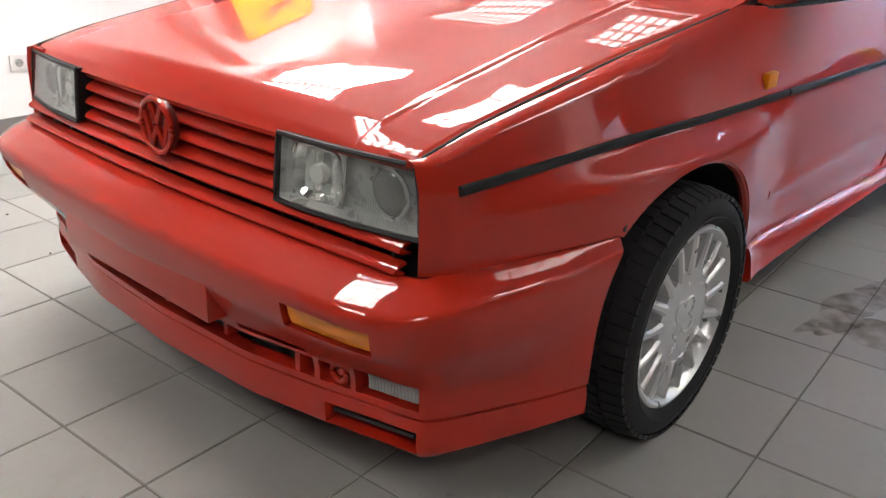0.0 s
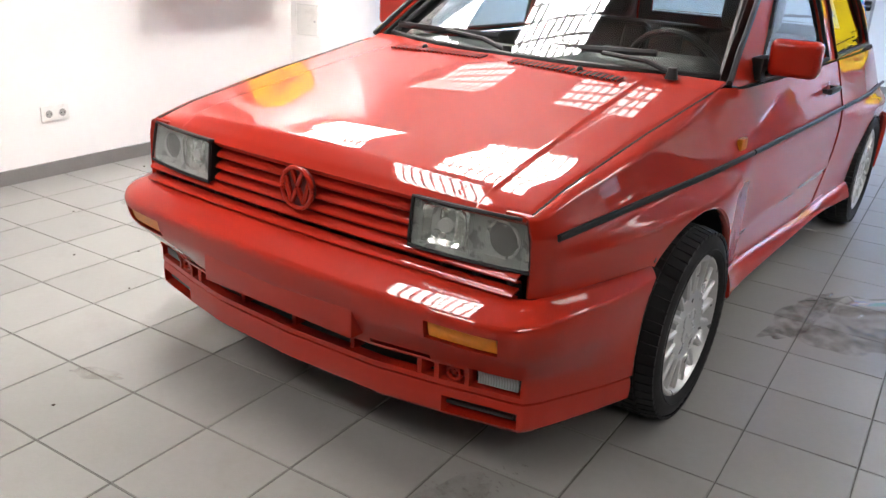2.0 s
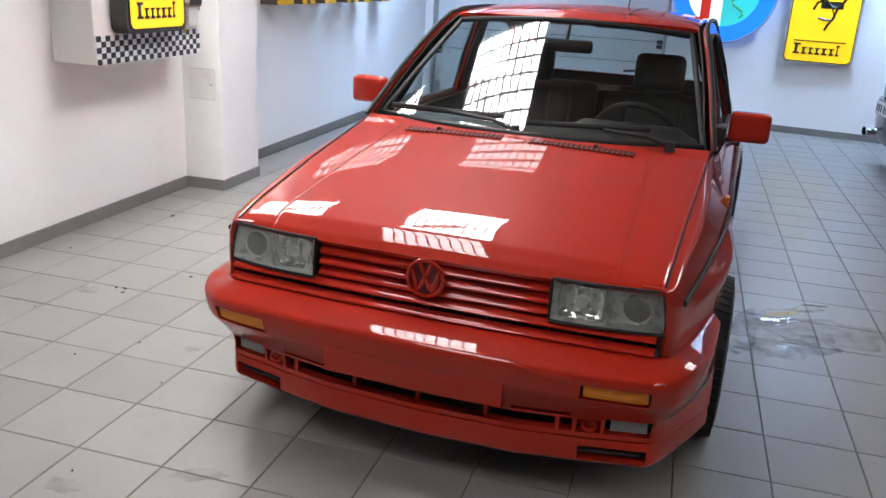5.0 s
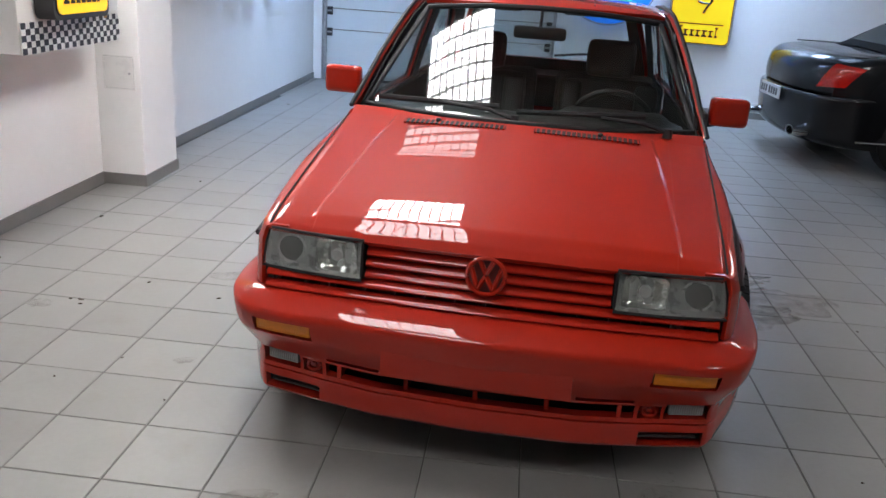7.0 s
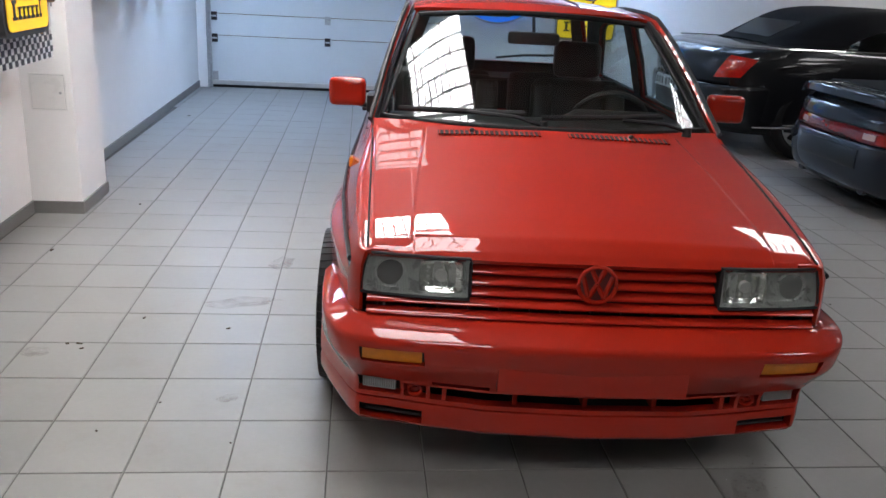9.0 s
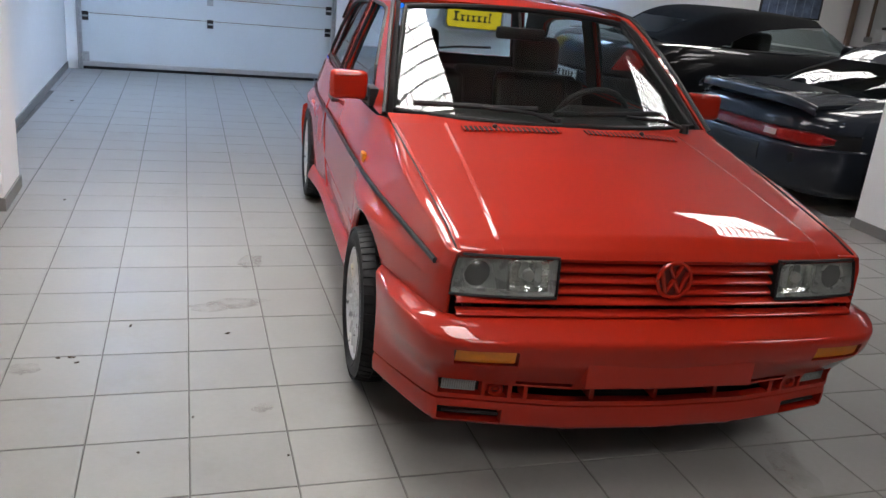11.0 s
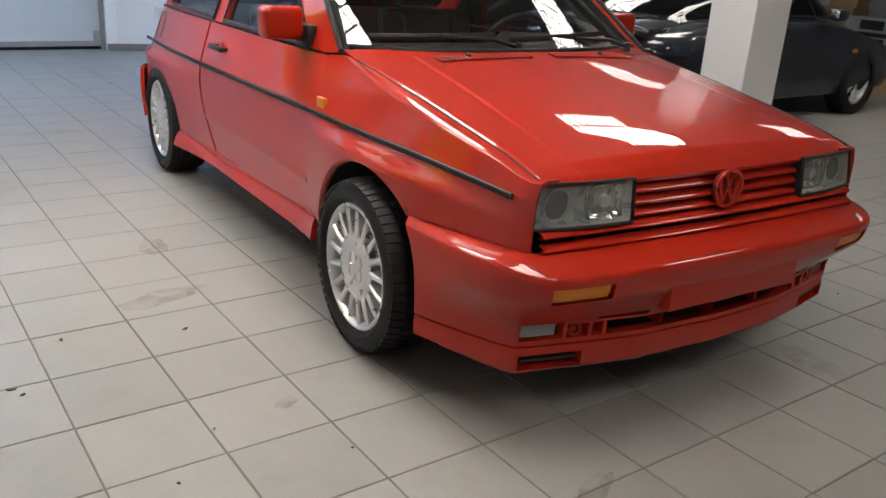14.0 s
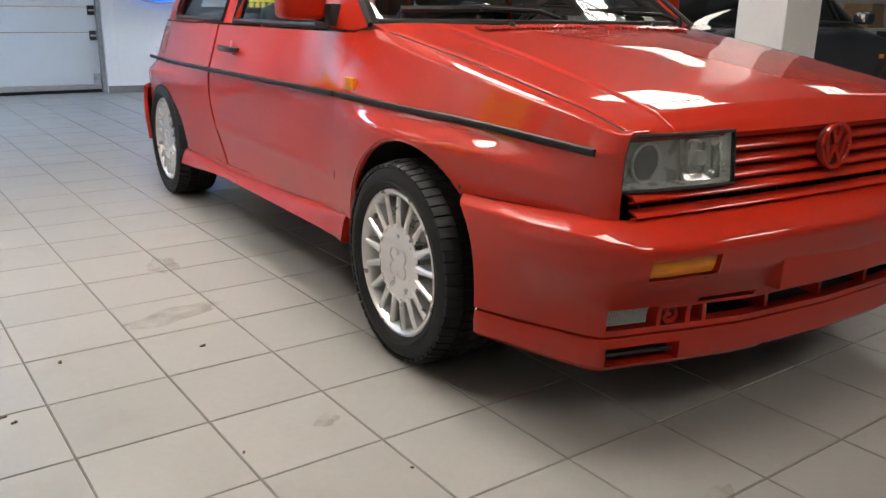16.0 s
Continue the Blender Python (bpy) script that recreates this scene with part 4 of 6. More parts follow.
# wipers
for s, (px, py, pz), (hx_, hy, hz), (ax, ay, az), (bx, by, bz) in (
        (1, (-0.03, 1.135, 0.948), (-0.33, 1.195, 0.982), (-0.60, 1.25, 0.970), (-0.10, 1.19, 0.980)),
        (1, (0.555, 1.165, 0.945), (0.30, 1.20, 0.975), (-0.03, 1.19, 0.965), (0.47, 1.235, 0.985))):
    arm = part("wiper_arm", tube(bmesh.new(), [(px, py, pz), (lerp(px, hx_, 0.35), lerp(py, hy, 0.2) , lerp(pz, hz, 0.6) + 0.008), (hx_, hy, hz)], 0.012, 8, rz=0.008), RUBBER, car, "black wiper arm")
    bm = bmesh.new()
    bmesh.ops.create_cone(bm, cap_ends=True, segments=16, radius1=0.02, radius2=0.015, depth=0.035, matrix=pose(px, py, pz))
    part("pivot", bm, BLACK, arm)
    bm = tube(bmesh.new(), [(lerp(ax, bx, k), lerp(ay, by, k) - 0.012 * math.sin(k * math.pi), lerp(az, bz, k) + 0.006) for k in spread(0, 1, 9)], 0.008, 6, rz=0.012)
    part("blade", bm, BLACK, arm)

# ---- wheels ----
def tyre_mesh():
    bm = bmesh.new()
    R, r, w = 0.290, 0.212, 0.10
    prof = [(-w + 0.012, r), (-w, r + 0.012), (-w - 0.004, r + 0.035), (-w + 0.004, R - 0.022), (-w + 0.022, R - 0.006), (-w + 0.03, R), (-0.03, R + 0.001), (0.03, R + 0.001), (w - 0.03, R), (w - 0.022, R - 0.006), (w - 0.004, R - 0.022), (w + 0.004, r + 0.035), (w, r + 0.012), (w - 0.012, r)]
    n = 84
    rings = []
    for i in range(n):
        a = i * math.tau / n
        ring = []
        for j, (x, q) in enumerate(prof):
            groove = 0.007 if 4 <= j <= 9 else 0.0
            ring.append(bm.verts.new((x, (q - groove) * math.cos(a), (q - groove) * math.sin(a))))
        rings.append(ring)
    for i in range(n):
        a, b = rings[i], rings[(i + 1) % n]
        for j in range(len(prof) - 1):
            bm.faces.new((a[j], a[j + 1], b[j + 1], b[j]))
    for x, q in ((-w - 0.0042, 0.232), (w + 0.0042, 0.232)):
        tube(bm, [(x, q * math.cos(k * math.tau / 48), q * math.sin(k * math.tau / 48)) for k in range(48)], 0.0016, 4, True)
    return bm


def tread_mesh():
    """Blocks round the tyre, staggered from row to row."""
    bm = bmesh.new()
    n = 58
    for x0, x1, lag, drop in ((-0.098, -0.052, 0.0, 0.010), (-0.046, -0.004, 0.5, 0.0), (0.004, 0.046, 0.0, 0.0), (0.052, 0.098, 0.5, 0.010)):
        for i in range(n):
            quad = []
            for r in (0.281, 0.2905):
                for x, da in ((x0, 0.0), (x1, 0.16), (x1, 0.98), (x0, 0.82)):
                    a = (i + lag + da) * math.tau / n
                    q = r - (drop if abs(x) > 0.09 else 0.0)
                    quad.append(bm.verts.new((x, q * math.cos(a), q * math.sin(a))))
            bm.faces.new(quad[4:])
            for k in range(4):
                bm.faces.new((quad[k], quad[(k + 1) % 4], quad[4 + (k + 1) % 4], quad[4 + k]))
    return bm


def ring_profile(prof, n=60):
    bm = bmesh.new()
    rings = [[bm.verts.new((x, q * math.cos(i * math.tau / n), q * math.sin(i * math.tau / n))) for x, q in prof] for i in range(n)]
    for i in range(n):
        a, b = rings[i], rings[(i + 1) % n]
        for j in range(len(prof)):
            bm.faces.new((a[j], a[(j + 1) % len(prof)], b[(j + 1) % len(prof)], b[j]))
    return bm


def wheel(x, y, s, steer=0.0):
    hub = part("wheel", ring_profile([(0.084, 0.212), (0.092, 0.210), (0.094, 0.203), (0.084, 0.192), (0.062, 0.186), (-0.08, 0.180), (-0.09, 0.208), (-0.085, 0.214)]), ALLOY, car, "silver multi-spoke alloy wheel")
    hub.matrix_basis = pose(x, y, 0.29, 0, 0, (0 if s > 0 else 180) + steer)
    part("tyre", tyre_mesh(), TYRE, hub, "black treaded tyre")
    part("tread", tread_mesh(), TYRE, hub, smooth=False)
    bm = bmesh.new()
    tube(bm, [(0.030, 0, 0), (0.084, 0, 0)], 0.112, 48)
    part("hub_disc", bm, ALLOY, hub)
    for i in range(17):
        a = i * math.tau / 17 + 0.08
        bm = bmesh.new()
        prof = [(0.104, 0.0150, 0.050, 0.088), (0.128, 0.0105, 0.048, 0.0885), (0.160, 0.0090, 0.046, 0.089), (0.193, 0.0100, 0.044, 0.088)]
        rr = []
        for q, hw, xa, xb in prof:
            rr.append([bm.verts.new((xx, q, zz)) for xx, zz in ((xa, -hw), (xb - 0.006, -hw), (xb, -hw * 0.45), (xb, hw * 0.45), (xb - 0.006, hw), (xa, hw))])
        for p, q in zip(rr, rr[1:]):
            for k in range(6):
                bm.faces.new((p[k], p[(k + 1) % 6], q[(k + 1) % 6], q[k]))
        bm.faces.new(rr[0]), bm.faces.new(rr[-1])
        bmesh.ops.transform(bm, matrix=Matrix.Rotation(a, 4, "X"), verts=bm.verts)
        part("spoke", bm, ALLOY, hub)
    bm = bmesh.new()
    tube(bm, [(-0.03, 0, 0), (0.012, 0, 0)], 0.168, 40)
    part("brake_disc", bm, material("brake_iron", (0.025, 0.024, 0.023), 0.6, metal=0.2, vary=0.3, scale=15), hub)
    for k in range(4):
        a = math.radians(45 + 90 * k)
        cy, cz = 0.030 * math.cos(a), 0.030 * math.sin(a)
        bm = tube(bmesh.new(), [(0.085, cy + 0.022 * math.cos(q), cz + 0.022 * math.sin(q)) for q in spread(a - 2.2, a + 2.2, 16)], 0.0028, 6)
        part("hub_relief", bm, ALLOY, hub)
    bm = tube(bmesh.new(), [(0.0, 0.192, 0), (0.086, 0.192, 0)], 0.004, 6)
    part("valve", bm, BLACK, hub)
    return hub


for s in (1, -1):
    wheel(s * 0.752, 0.84, s)
    wheel(s * 0.747, 3.32, s)

# ---- cabin ----
cabin = part("dashboard", sheet(lambda u, v: (lerp(-0.64, 0.64, u), lerp(1.27, 1.62, v), curve(v, (0, 0.5, 0.8, 1), (0.905, 0.93, 0.915, 0.78)) + (0.045 * smooth((0.26 - abs(lerp(-0.64, 0.64, u) - 0.36)) / 0.06) * smooth((v - 0.45) / 0.2))), spread(0, 1, 31), spread(0, 1, 12), 0.03, (0, 1.5, 0.2)), CLOTH, car, "black dashboard")
wheel_ring = part("steering_wheel", tube(bmesh.new(), [(0.36 + 0.185 * math.cos(a), 1.70 - 0.07 * math.sin(a), 0.855 + 0.17 * math.sin(a)) for a in spread(0, math.tau * 31 / 32, 32)], 0.014, 8, True), CLOTH, car, "black steering wheel")
bm = bmesh.new()
for a in (0.1, math.pi - 0.1, -math.pi / 2):
    tube(bm, [(0.36, 1.71, 0.855), (0.36 + 0.185 * math.cos(a), 1.70 - 0.07 * math.sin(a), 0.855 + 0.17 * math.sin(a))], 0.016, 6)
box(bm, 0.29, 0.43, 1.69, 1.72, 0.80, 0.90, 0.02)
part("wheel_spokes", bm, CLOTH, wheel_ring)
for x in (-0.34, 0.36):
    bm = boxes((x - 0.25, x + 0.25, 1.95, 2.42, 0.42, 0.58), bevel=0.05, segments=4)
    box(bm, -0.24, 0.24, -0.065, 0.065, 0, 0.53, 0.055, pose(x, 2.42, 0.46, -14, 0, 0), 4)
    box(bm, -0.130, 0.130, -0.055, 0.055, 0.54, 0.735, 0.05, pose(x, 2.42, 0.46, -14, 0, 0), 4)
    seat = part("seat", bm, CLOTH, car, "black leather front seat with a high headrest")
    for q in (-1, 1):
        bm = boxes((-0.06, 0.06, -0.10, -0.02, 0.06, 0.5), bevel=0.035, m=pose(x + q * 0.20, 2.42, 0.46, -14, 0, 0), segments=3)
        part("bolster", bm, CLOTH, seat)
bm = boxes((-0.60, 0.60, 2.85, 3.15, 0.42, 0.56), bevel=0.04, segments=3)
for x in (-0.36, 0.36):
    box(bm, -0.30, 0.30, -0.06, 0.06, 0, 0.44, 0.05, pose(x, 3.15, 0.50, -16, 0, 0), 3)
part("rear_bench", bm, CLOTH, car, "black rear bench")
part("parcel_shelf", boxes((-0.62, 0.62, 3.28, 3.66, 0.86, 0.88)), CLOTH, car, smooth=False)
bm = boxes((-0.12, 0.12, 1.80, 1.83, 1.205, 1.262), bevel=0.018)
mir = part("rear_view_mirror", bm, BLACK, car, "black inside mirror")
part("mirror_stem", tube(bmesh.new(), [(0, 1.82, 1.25), (0, 1.88, 1.345)], 0.008), BLACK, mir)
part("headlining", sheet(lambda u, v: tuple(Vector(roof(u * 2 - 1, v)) - Vector((0, 0, 0.03))), spread(0.02, 0.98, 9), spread(0.02, 0.98, 9), 0.01, (0, 2.5, 3)), material("grey_headlining", (0.09, 0.088, 0.085), 0.8, vary=0.1), car)
for s in (1, -1):
    part("sun_visor", boxes((*sorted((s * 0.10, s * 0.44)), 1.90, 2.02, 1.318, 1.332), bevel=0.006), CLOTH, car)

# ---- things on the walls ----
YELLOW = glow("yellow_sign_face", (0.95, 0.62, 0.01), 0.55)
SIGN_BLACK = material("sign_black", (0.012, 0.012, 0.012), 0.35, vary=0.2)
SIGN_RIM = material("sign_rim_grey", (0.42, 0.43, 0.43), 0.4, metal=0.3, vary=0.06)
WHITE_GLOSS = material("white_gloss", (0.78, 0.78, 0.76), 0.3, vary=0.03, scale=10)
OFF_WHITE = material("off_white_boarding", (0.80, 0.785, 0.75), 0.6, vary=0.04, scale=3, bump=0.08)


def rounded(w, h, r, n=6):
    """Outline of a board with rounded corners, from its lower left corner."""
    out = []
    for cx, cy, a0 in ((w - r, r, -90), (w - r, h - r, 0), (r, h - r, 90), (r, r, 180)):
        out += [(cx + r * math.cos(radians(a0 + 90 * k / n)), cy + r * math.sin(radians(a0 + 90 * k / n))) for k in range(n + 1)]
    return out


def board(outline, y0, y1, bm=None):
    """A flat board in the x-z plane between the depths y0 and y1."""
    bm = bm or bmesh.new()
    a = [bm.verts.new((x, y0, z)) for x, z in outline]
    b = [bm.verts.new((x, y1, z)) for x, z in outline]
    bm.faces.new(a), bm.faces.new(b)
    for i in range(len(a)):
        bm.faces.new((a[i], a[(i + 1) % len(a)], b[(i + 1) % len(a)], b[i]))
    return bm


def yellow_sign(w, h, m, rim):
    """A lit sign box; its emblem and writing are plain dark shapes."""
    sign = empty("wall_sign", "lit yellow sign box with a black emblem and lettering", "sign", "lit signs", m=m)
    part("case", board(rounded(w, h, 0.06 * w / 0.7), -0.10, 0.0), rim, sign, "grey sign case", smooth=False)
    k = 0.028
    part("face", board([(x + k, z + k) for x, z in rounded(w - 2 * k, h - 2 * k, 0.05 * w / 0.7)], -0.108, -0.099), YELLOW, sign, "glowing yellow face", smooth=False)
    part("border", board([(x + k - 0.008, z + k - 0.008) for x, z in rounded(w - 2 * k + 0.016, h - 2 * k + 0.016, 0.055 * w / 0.7)], -0.104, -0.098), SIGN_BLACK, sign, smooth=False)
    u = w / 0.72
    part("bar", boxes((0.10 * u, 0.62 * u, -0.111, -0.107, 0.235 * u, 0.246 * u)), SIGN_BLACK, sign, "long black bar", smooth=False)
    x = 0.105 * u
    for bw, bh in ((0.07, 0.115), (0.055, 0.075), (0.05, 0.075), (0.05, 0.075), (0.06, 0.075), (0.05, 0.075), (0.032, 0.115)):
        part("letter_block", board([(x, 0.10 * u), (x + bw * u, 0.10 * u), (x + bw * u, 0.118 * u), (x + bw * 0.62 * u, 0.122 * u), (x + bw * 0.62 * u, (0.10 + bh * 0.8) * u), (x + bw * u, (0.10 + bh * 0.84) * u), (x + bw * u, (0.10 + bh) * u), (x, (0.10 + bh) * u), (x, (0.10 + bh * 0.86) * u), (x + bw * 0.22 * u, (0.10 + bh * 0.8) * u), (x + bw * 0.22 * u, 0.122 * u), (x, 0.118 * u)], -0.111, -0.107), SIGN_BLACK, sign, smooth=False)
        x += bw * u + 0.016 * u
    bm = bmesh.new()
    for pts in (((0.30, 0.74), (0.36, 0.66), (0.43, 0.60), (0.50, 0.62), (0.55, 0.70)), ((0.42, 0.60), (0.46, 0.50), (0.41, 0.43), (0.38, 0.36)), ((0.48, 0.61), (0.44, 0.47), (0.36, 0.47), (0.30, 0.49)), ((0.34, 0.68), (0.27, 0.64), (0.24, 0.57)), ((0.34, 0.72), (0.26, 0.73), (0.22, 0.68))):
        tube(bm, [(a * u, -0.108, b * u) for a, b in pts], 0.014 * u, 6, rz=0.014 * u)
    box(bm, 0.31 * u, 0.53 * u, -0.112, -0.107, 0.585 * u, 0.66 * u, 0.0)
    part("emblem", bm, SIGN_BLACK, sign, "black emblem as a plain shape")
    return sign


yellow_sign(0.73, 0.93, SKEW @ pose(1.19, -0.01, 0.80), SIGN_RIM)
west_face = ROOM @ pose(-2.33, 0, 0, 0, 0, 90)      # x runs along the wall, -y points into the room
yellow_sign(0.56, 0.72, west_face @ pose(1.90, 0, 1.115), material("sign_rim_dark", (0.05, 0.05, 0.05), 0.4, vary=0.1))

# round sign
sign = empty("round_wall_sign", "round blue-ringed sign with red, white and green fields", "sign", "lit signs", m=SKEW @ pose(0.47, -0.01, 1.53))
BLUE = glow("blue_sign_ring", (0.012, 0.18, 0.80), 1.3)


def disc(r, y0, y1, a0=0.0, a1=360.0, n=48):
    return board([(r * math.cos(radians(lerp(a0, a1, k / n))), r * math.sin(radians(lerp(a0, a1, k / n)))) for k in range(n + (0 if a1 - a0 >= 360 else 1))], y0, y1)


part("ring", disc(0.575, -0.09, -0.002), BLUE, sign, "glowing blue ring", smooth=False)
part("rim", tube(bmesh.new(), [(0.58 * math.cos(k * math.tau / 64), -0.085, 0.58 * math.sin(k * math.tau / 64)) for k in range(64)], 0.012, 6, True), SIGN_RIM, sign)
part("white_field", disc(0.40, -0.098, -0.089, 90, 270), glow("white_sign_field", (0.85, 0.85, 0.85), 1.1), sign, "white half", smooth=False)
part("green_field", disc(0.40, -0.098, -0.089, -90, 90), glow("teal_sign_field", (0.04, 0.55, 0.52), 0.9), sign, "teal half", smooth=False)
part("red_bar", boxes((-0.235, -0.125, -0.101, -0.097, -0.325, 0.325)), glow("red_sign_bar", (0.75, 0.03, 0.02), 0.5), sign, "red upright bar", smooth=False)
part("red_bar", boxes((-0.37, -0.006, -0.1005, -0.0972, 0.04, 0.15)), glow("red_sign_bar_across", (0.75, 0.03, 0.02), 0.5), sign, "red cross bar", smooth=False)
bm = tube(bmesh.new(), [(0.17 + 0.07 * math.sin(k * 0.9), -0.099, 0.30 - 0.035 * k) for k in range(18)], 0.012, 6)
part("emblem", bm, glow("green_sign_line", (0.05, 0.35, 0.12), 0.4), sign, "green winding line")
for k in range(7):
    a = radians(200 + 23 * k)
    bm = boxes((-0.045, 0.045, -0.094, -0.088, -0.03, 0.03), bevel=0.004, m=pose(0.485 * math.cos(a + math.pi), 0, 0.485 * math.sin(a + math.pi)))
    part("letter_block", bm, glow("pale_sign_letter", (0.8, 0.82, 0.85), 1.3), sign, smooth=False)

# boxed-in bulkhead with the checked strip
duct = solo("wall_bulkhead", boxes((-2.60, -2.335, 1.76, 2.76, 0.955, 2.3), bevel=0.006), OFF_WHITE, "off-white boxed-in bulkhead on the wall", "bulkhead", "structure", m=ROOM, smooth=False)
strip_ = empty("checked_board", "black and white chequered strip on the bulkhead", "board", m=west_face @ pose(1.762, 0, 0.956))
part("white_ground", boxes((0.0, 0.992, -0.006, -0.0005, 0.0, 0.150)), WHITE_GLOSS, strip_, smooth=False)
check = finish("check", boxes((0, 0.0382, -0.0072, -0.0058, 0, 0.03)), material("dark_blue_black_check", (0.012, 0.014, 0.025), 0.35, vary=0.1), False)
for a in range(26):
    for b in range(5):
        if (a + b) % 2 == 0:
            sq = new("check", check)
            sq.parent = strip_
            sq.location = (a * 0.0382, 0, b * 0.03)

# small rack with papers and keys
rack = empty("key_rack", "small wooden rack with papers and keys on the bulkhead", "rack", m=west_face @ pose(2.56, 0, 1.12))
WOOD = material("light_brown_wood", (0.36, 0.20, 0.09), 0.5, vary=0.25, scale=9, bump=0.2)
part("back_board", boxes((0.0, 0.17, -0.012, -0.001, 0.10, 0.42), bevel=0.003), OFF_WHITE, rack, smooth=False)
part("shelf", boxes((0.0, 0.165, -0.05, -0.012, 0.125, 0.140), bevel=0.003), WOOD, rack, "light brown shelf", smooth=False)
part("paper", boxes((0.06, 0.165, -0.02, -0.016, 0.005, 0.12)), WHITE_GLOSS, rack, "hanging white paper", smooth=False)
part("card", boxes((0.02, 0.14, -0.045, -0.035, 0.145, 0.21), m=pose(0, 0, 0, 8, 0, 0)), material("dark_card", (0.06, 0.05, 0.05), 0.4, vary=0.4, scale=40), rack, "dark printed card", smooth=False)
part("leaflet", boxes((0.05, 0.16, -0.03, -0.024, 0.18, 0.30)), WHITE_GLOSS, rack, "white leaflet", smooth=False)
part("strap", boxes((0.004, 0.026, -0.022, -0.014, -0.03, 0.12), (0.0, 0.02, -0.03, -0.02, 0.02, 0.10)), WOOD, rack, "brown key strap", smooth=False)
bm = tube(bmesh.new(), [(0.17, -0.02, 0.33), (0.18, -0.03, 0.22), (0.172, -0.025, 0.10)], 0.006, 6)
part("key_ring", bm, STEEL, rack, "bunch of keys")

# access hatch on the pillar
hatch = empty("access_hatch", "white metal access hatch with a small lock", "hatch", m=ROOM @ pose(-2.55, 2.974, 0.62))
part("frame", boxes((0, 0.205, -0.004, 0, 0, 0.008), (0, 0.205, -0.004, 0, 0.207, 0.215), (0, 0.008, -0.004, 0, 0.008, 0.207), (0.197, 0.205, -0.004, 0, 0.008, 0.207)), WHITE_GLOSS, hatch, smooth=False)
# grey strip in place of the shade round the hatch door
part("gap", boxes((0.008, 0.197, -0.0012, 0, 0.008, 0.207)), SIGN_RIM, hatch, smooth=False)
part("leaf", boxes((0.0105, 0.1945, -0.0055, -0.0015, 0.0105, 0.2045), bevel=0.001), WHITE_GLOSS, hatch, "white hatch door", smooth=False)
part("lock", tube(bmesh.new(), [(0.172, -0.010, 0.105), (0.172, -0.005, 0.105)], 0.007, 14), STEEL, hatch, "round lock")

# double socket
sock = empty("wall_socket", "white double wall socket", "socket", m=ROOM @ pose(-2.60, 1.06, 0.29, 0, 0, 90))
part("plate", boxes((0, 0.16, -0.010, 0, 0, 0.08), bevel=0.004), WHITE_GLOSS, sock)
for x in (0.041, 0.119):
    s_ = part("outlet", tube(bmesh.new(), [(x, -0.0125, 0.04), (x, -0.009, 0.04)], 0.027, 24), WHITE_GLOSS, sock)
    # raised grey disc: the well's shade is only its colour
    part("well", tube(bmesh.new(), [(x, -0.0132, 0.04), (x, -0.0122, 0.04)], 0.020, 24), material("socket_well_shade", (0.30, 0.30, 0.29), 0.5, vary=0.05), s_)
    for q in (-0.0095, 0.0095):
        # black stud painted as the dark of a hole
        part("pin_hole", tube(bmesh.new(), [(x + q, -0.0142, 0.04), (x + q, -0.0128, 0.04)], 0.003, 8), DARK, s_)
vent = empty("wall_intercom", "small white ribbed wall fitting", "fitting", m=SKEW @ pose(0.40, 0, 0.36))
part("plate", boxes((0, 0.13, -0.02, 0, 0, 0.13), bevel=0.006), WHITE_GLOSS, vent)
for k in range(4):
    # grey bar on the plate, coloured as a shaded slot
    part("slot", boxes((0.03, 0.11, -0.022, -0.0195, 0.025 + 0.024 * k, 0.034 + 0.024 * k)), SIGN_RIM, vent, smooth=False)

# row of raised yellow letters under a yellow bar; the writing cannot be read
SIGN_YELLOW = material("yellow_letter_paint", (0.80, 0.46, 0.01), 0.4, vary=0.05)
LETTER_SIDE = material("brown_letter_side", (0.10, 0.075, 0.06), 0.5, vary=0.1)
wall_sign = empty("letter_sign", "row of raised yellow letter blocks under a yellow bar", "sign", m=ROOM @ pose(-2.60, 0, 1.22, 0, 0, 90))
part("bar", boxes((4.02, 6.85, -0.06, 0, 0.70, 0.77), bevel=0.004), SIGN_YELLOW, wall_sign, "long yellow bar", smooth=False)
for k, (y, w) in enumerate(((4.10, 0.28), (4.56, 0.24), (5.02, 0.24), (5.54, 0.28), (5.98, 0.20), (6.50, 0.26))):
    block = part("letter_block", boxes((y, y + w, -0.15, -0.001, 0.0, 0.62), bevel=0.006), LETTER_SIDE, wall_sign, "brown-sided letter block", smooth=False)
    t = 0.085
    bm = boxes((y, y + t, -0.156, -0.150, 0.0, 0.62), (y + t, y + w, -0.156, -0.150, 0.62 - t, 0.62))
    if k % 2:
        box(bm, y + w - t, y + w, -0.156, -0.150, 0.0, 0.62 - t)
    else:
        box(bm, y + t, y + w, -0.156, -0.150, 0.0, t)
    part("letter_face", bm, SIGN_YELLOW, block, "yellow strokes", smooth=False)

PALE_STRIPE = material("pale_blue_print", (0.24, 0.29, 0.38), 0.4, vary=0.3, scale=9)

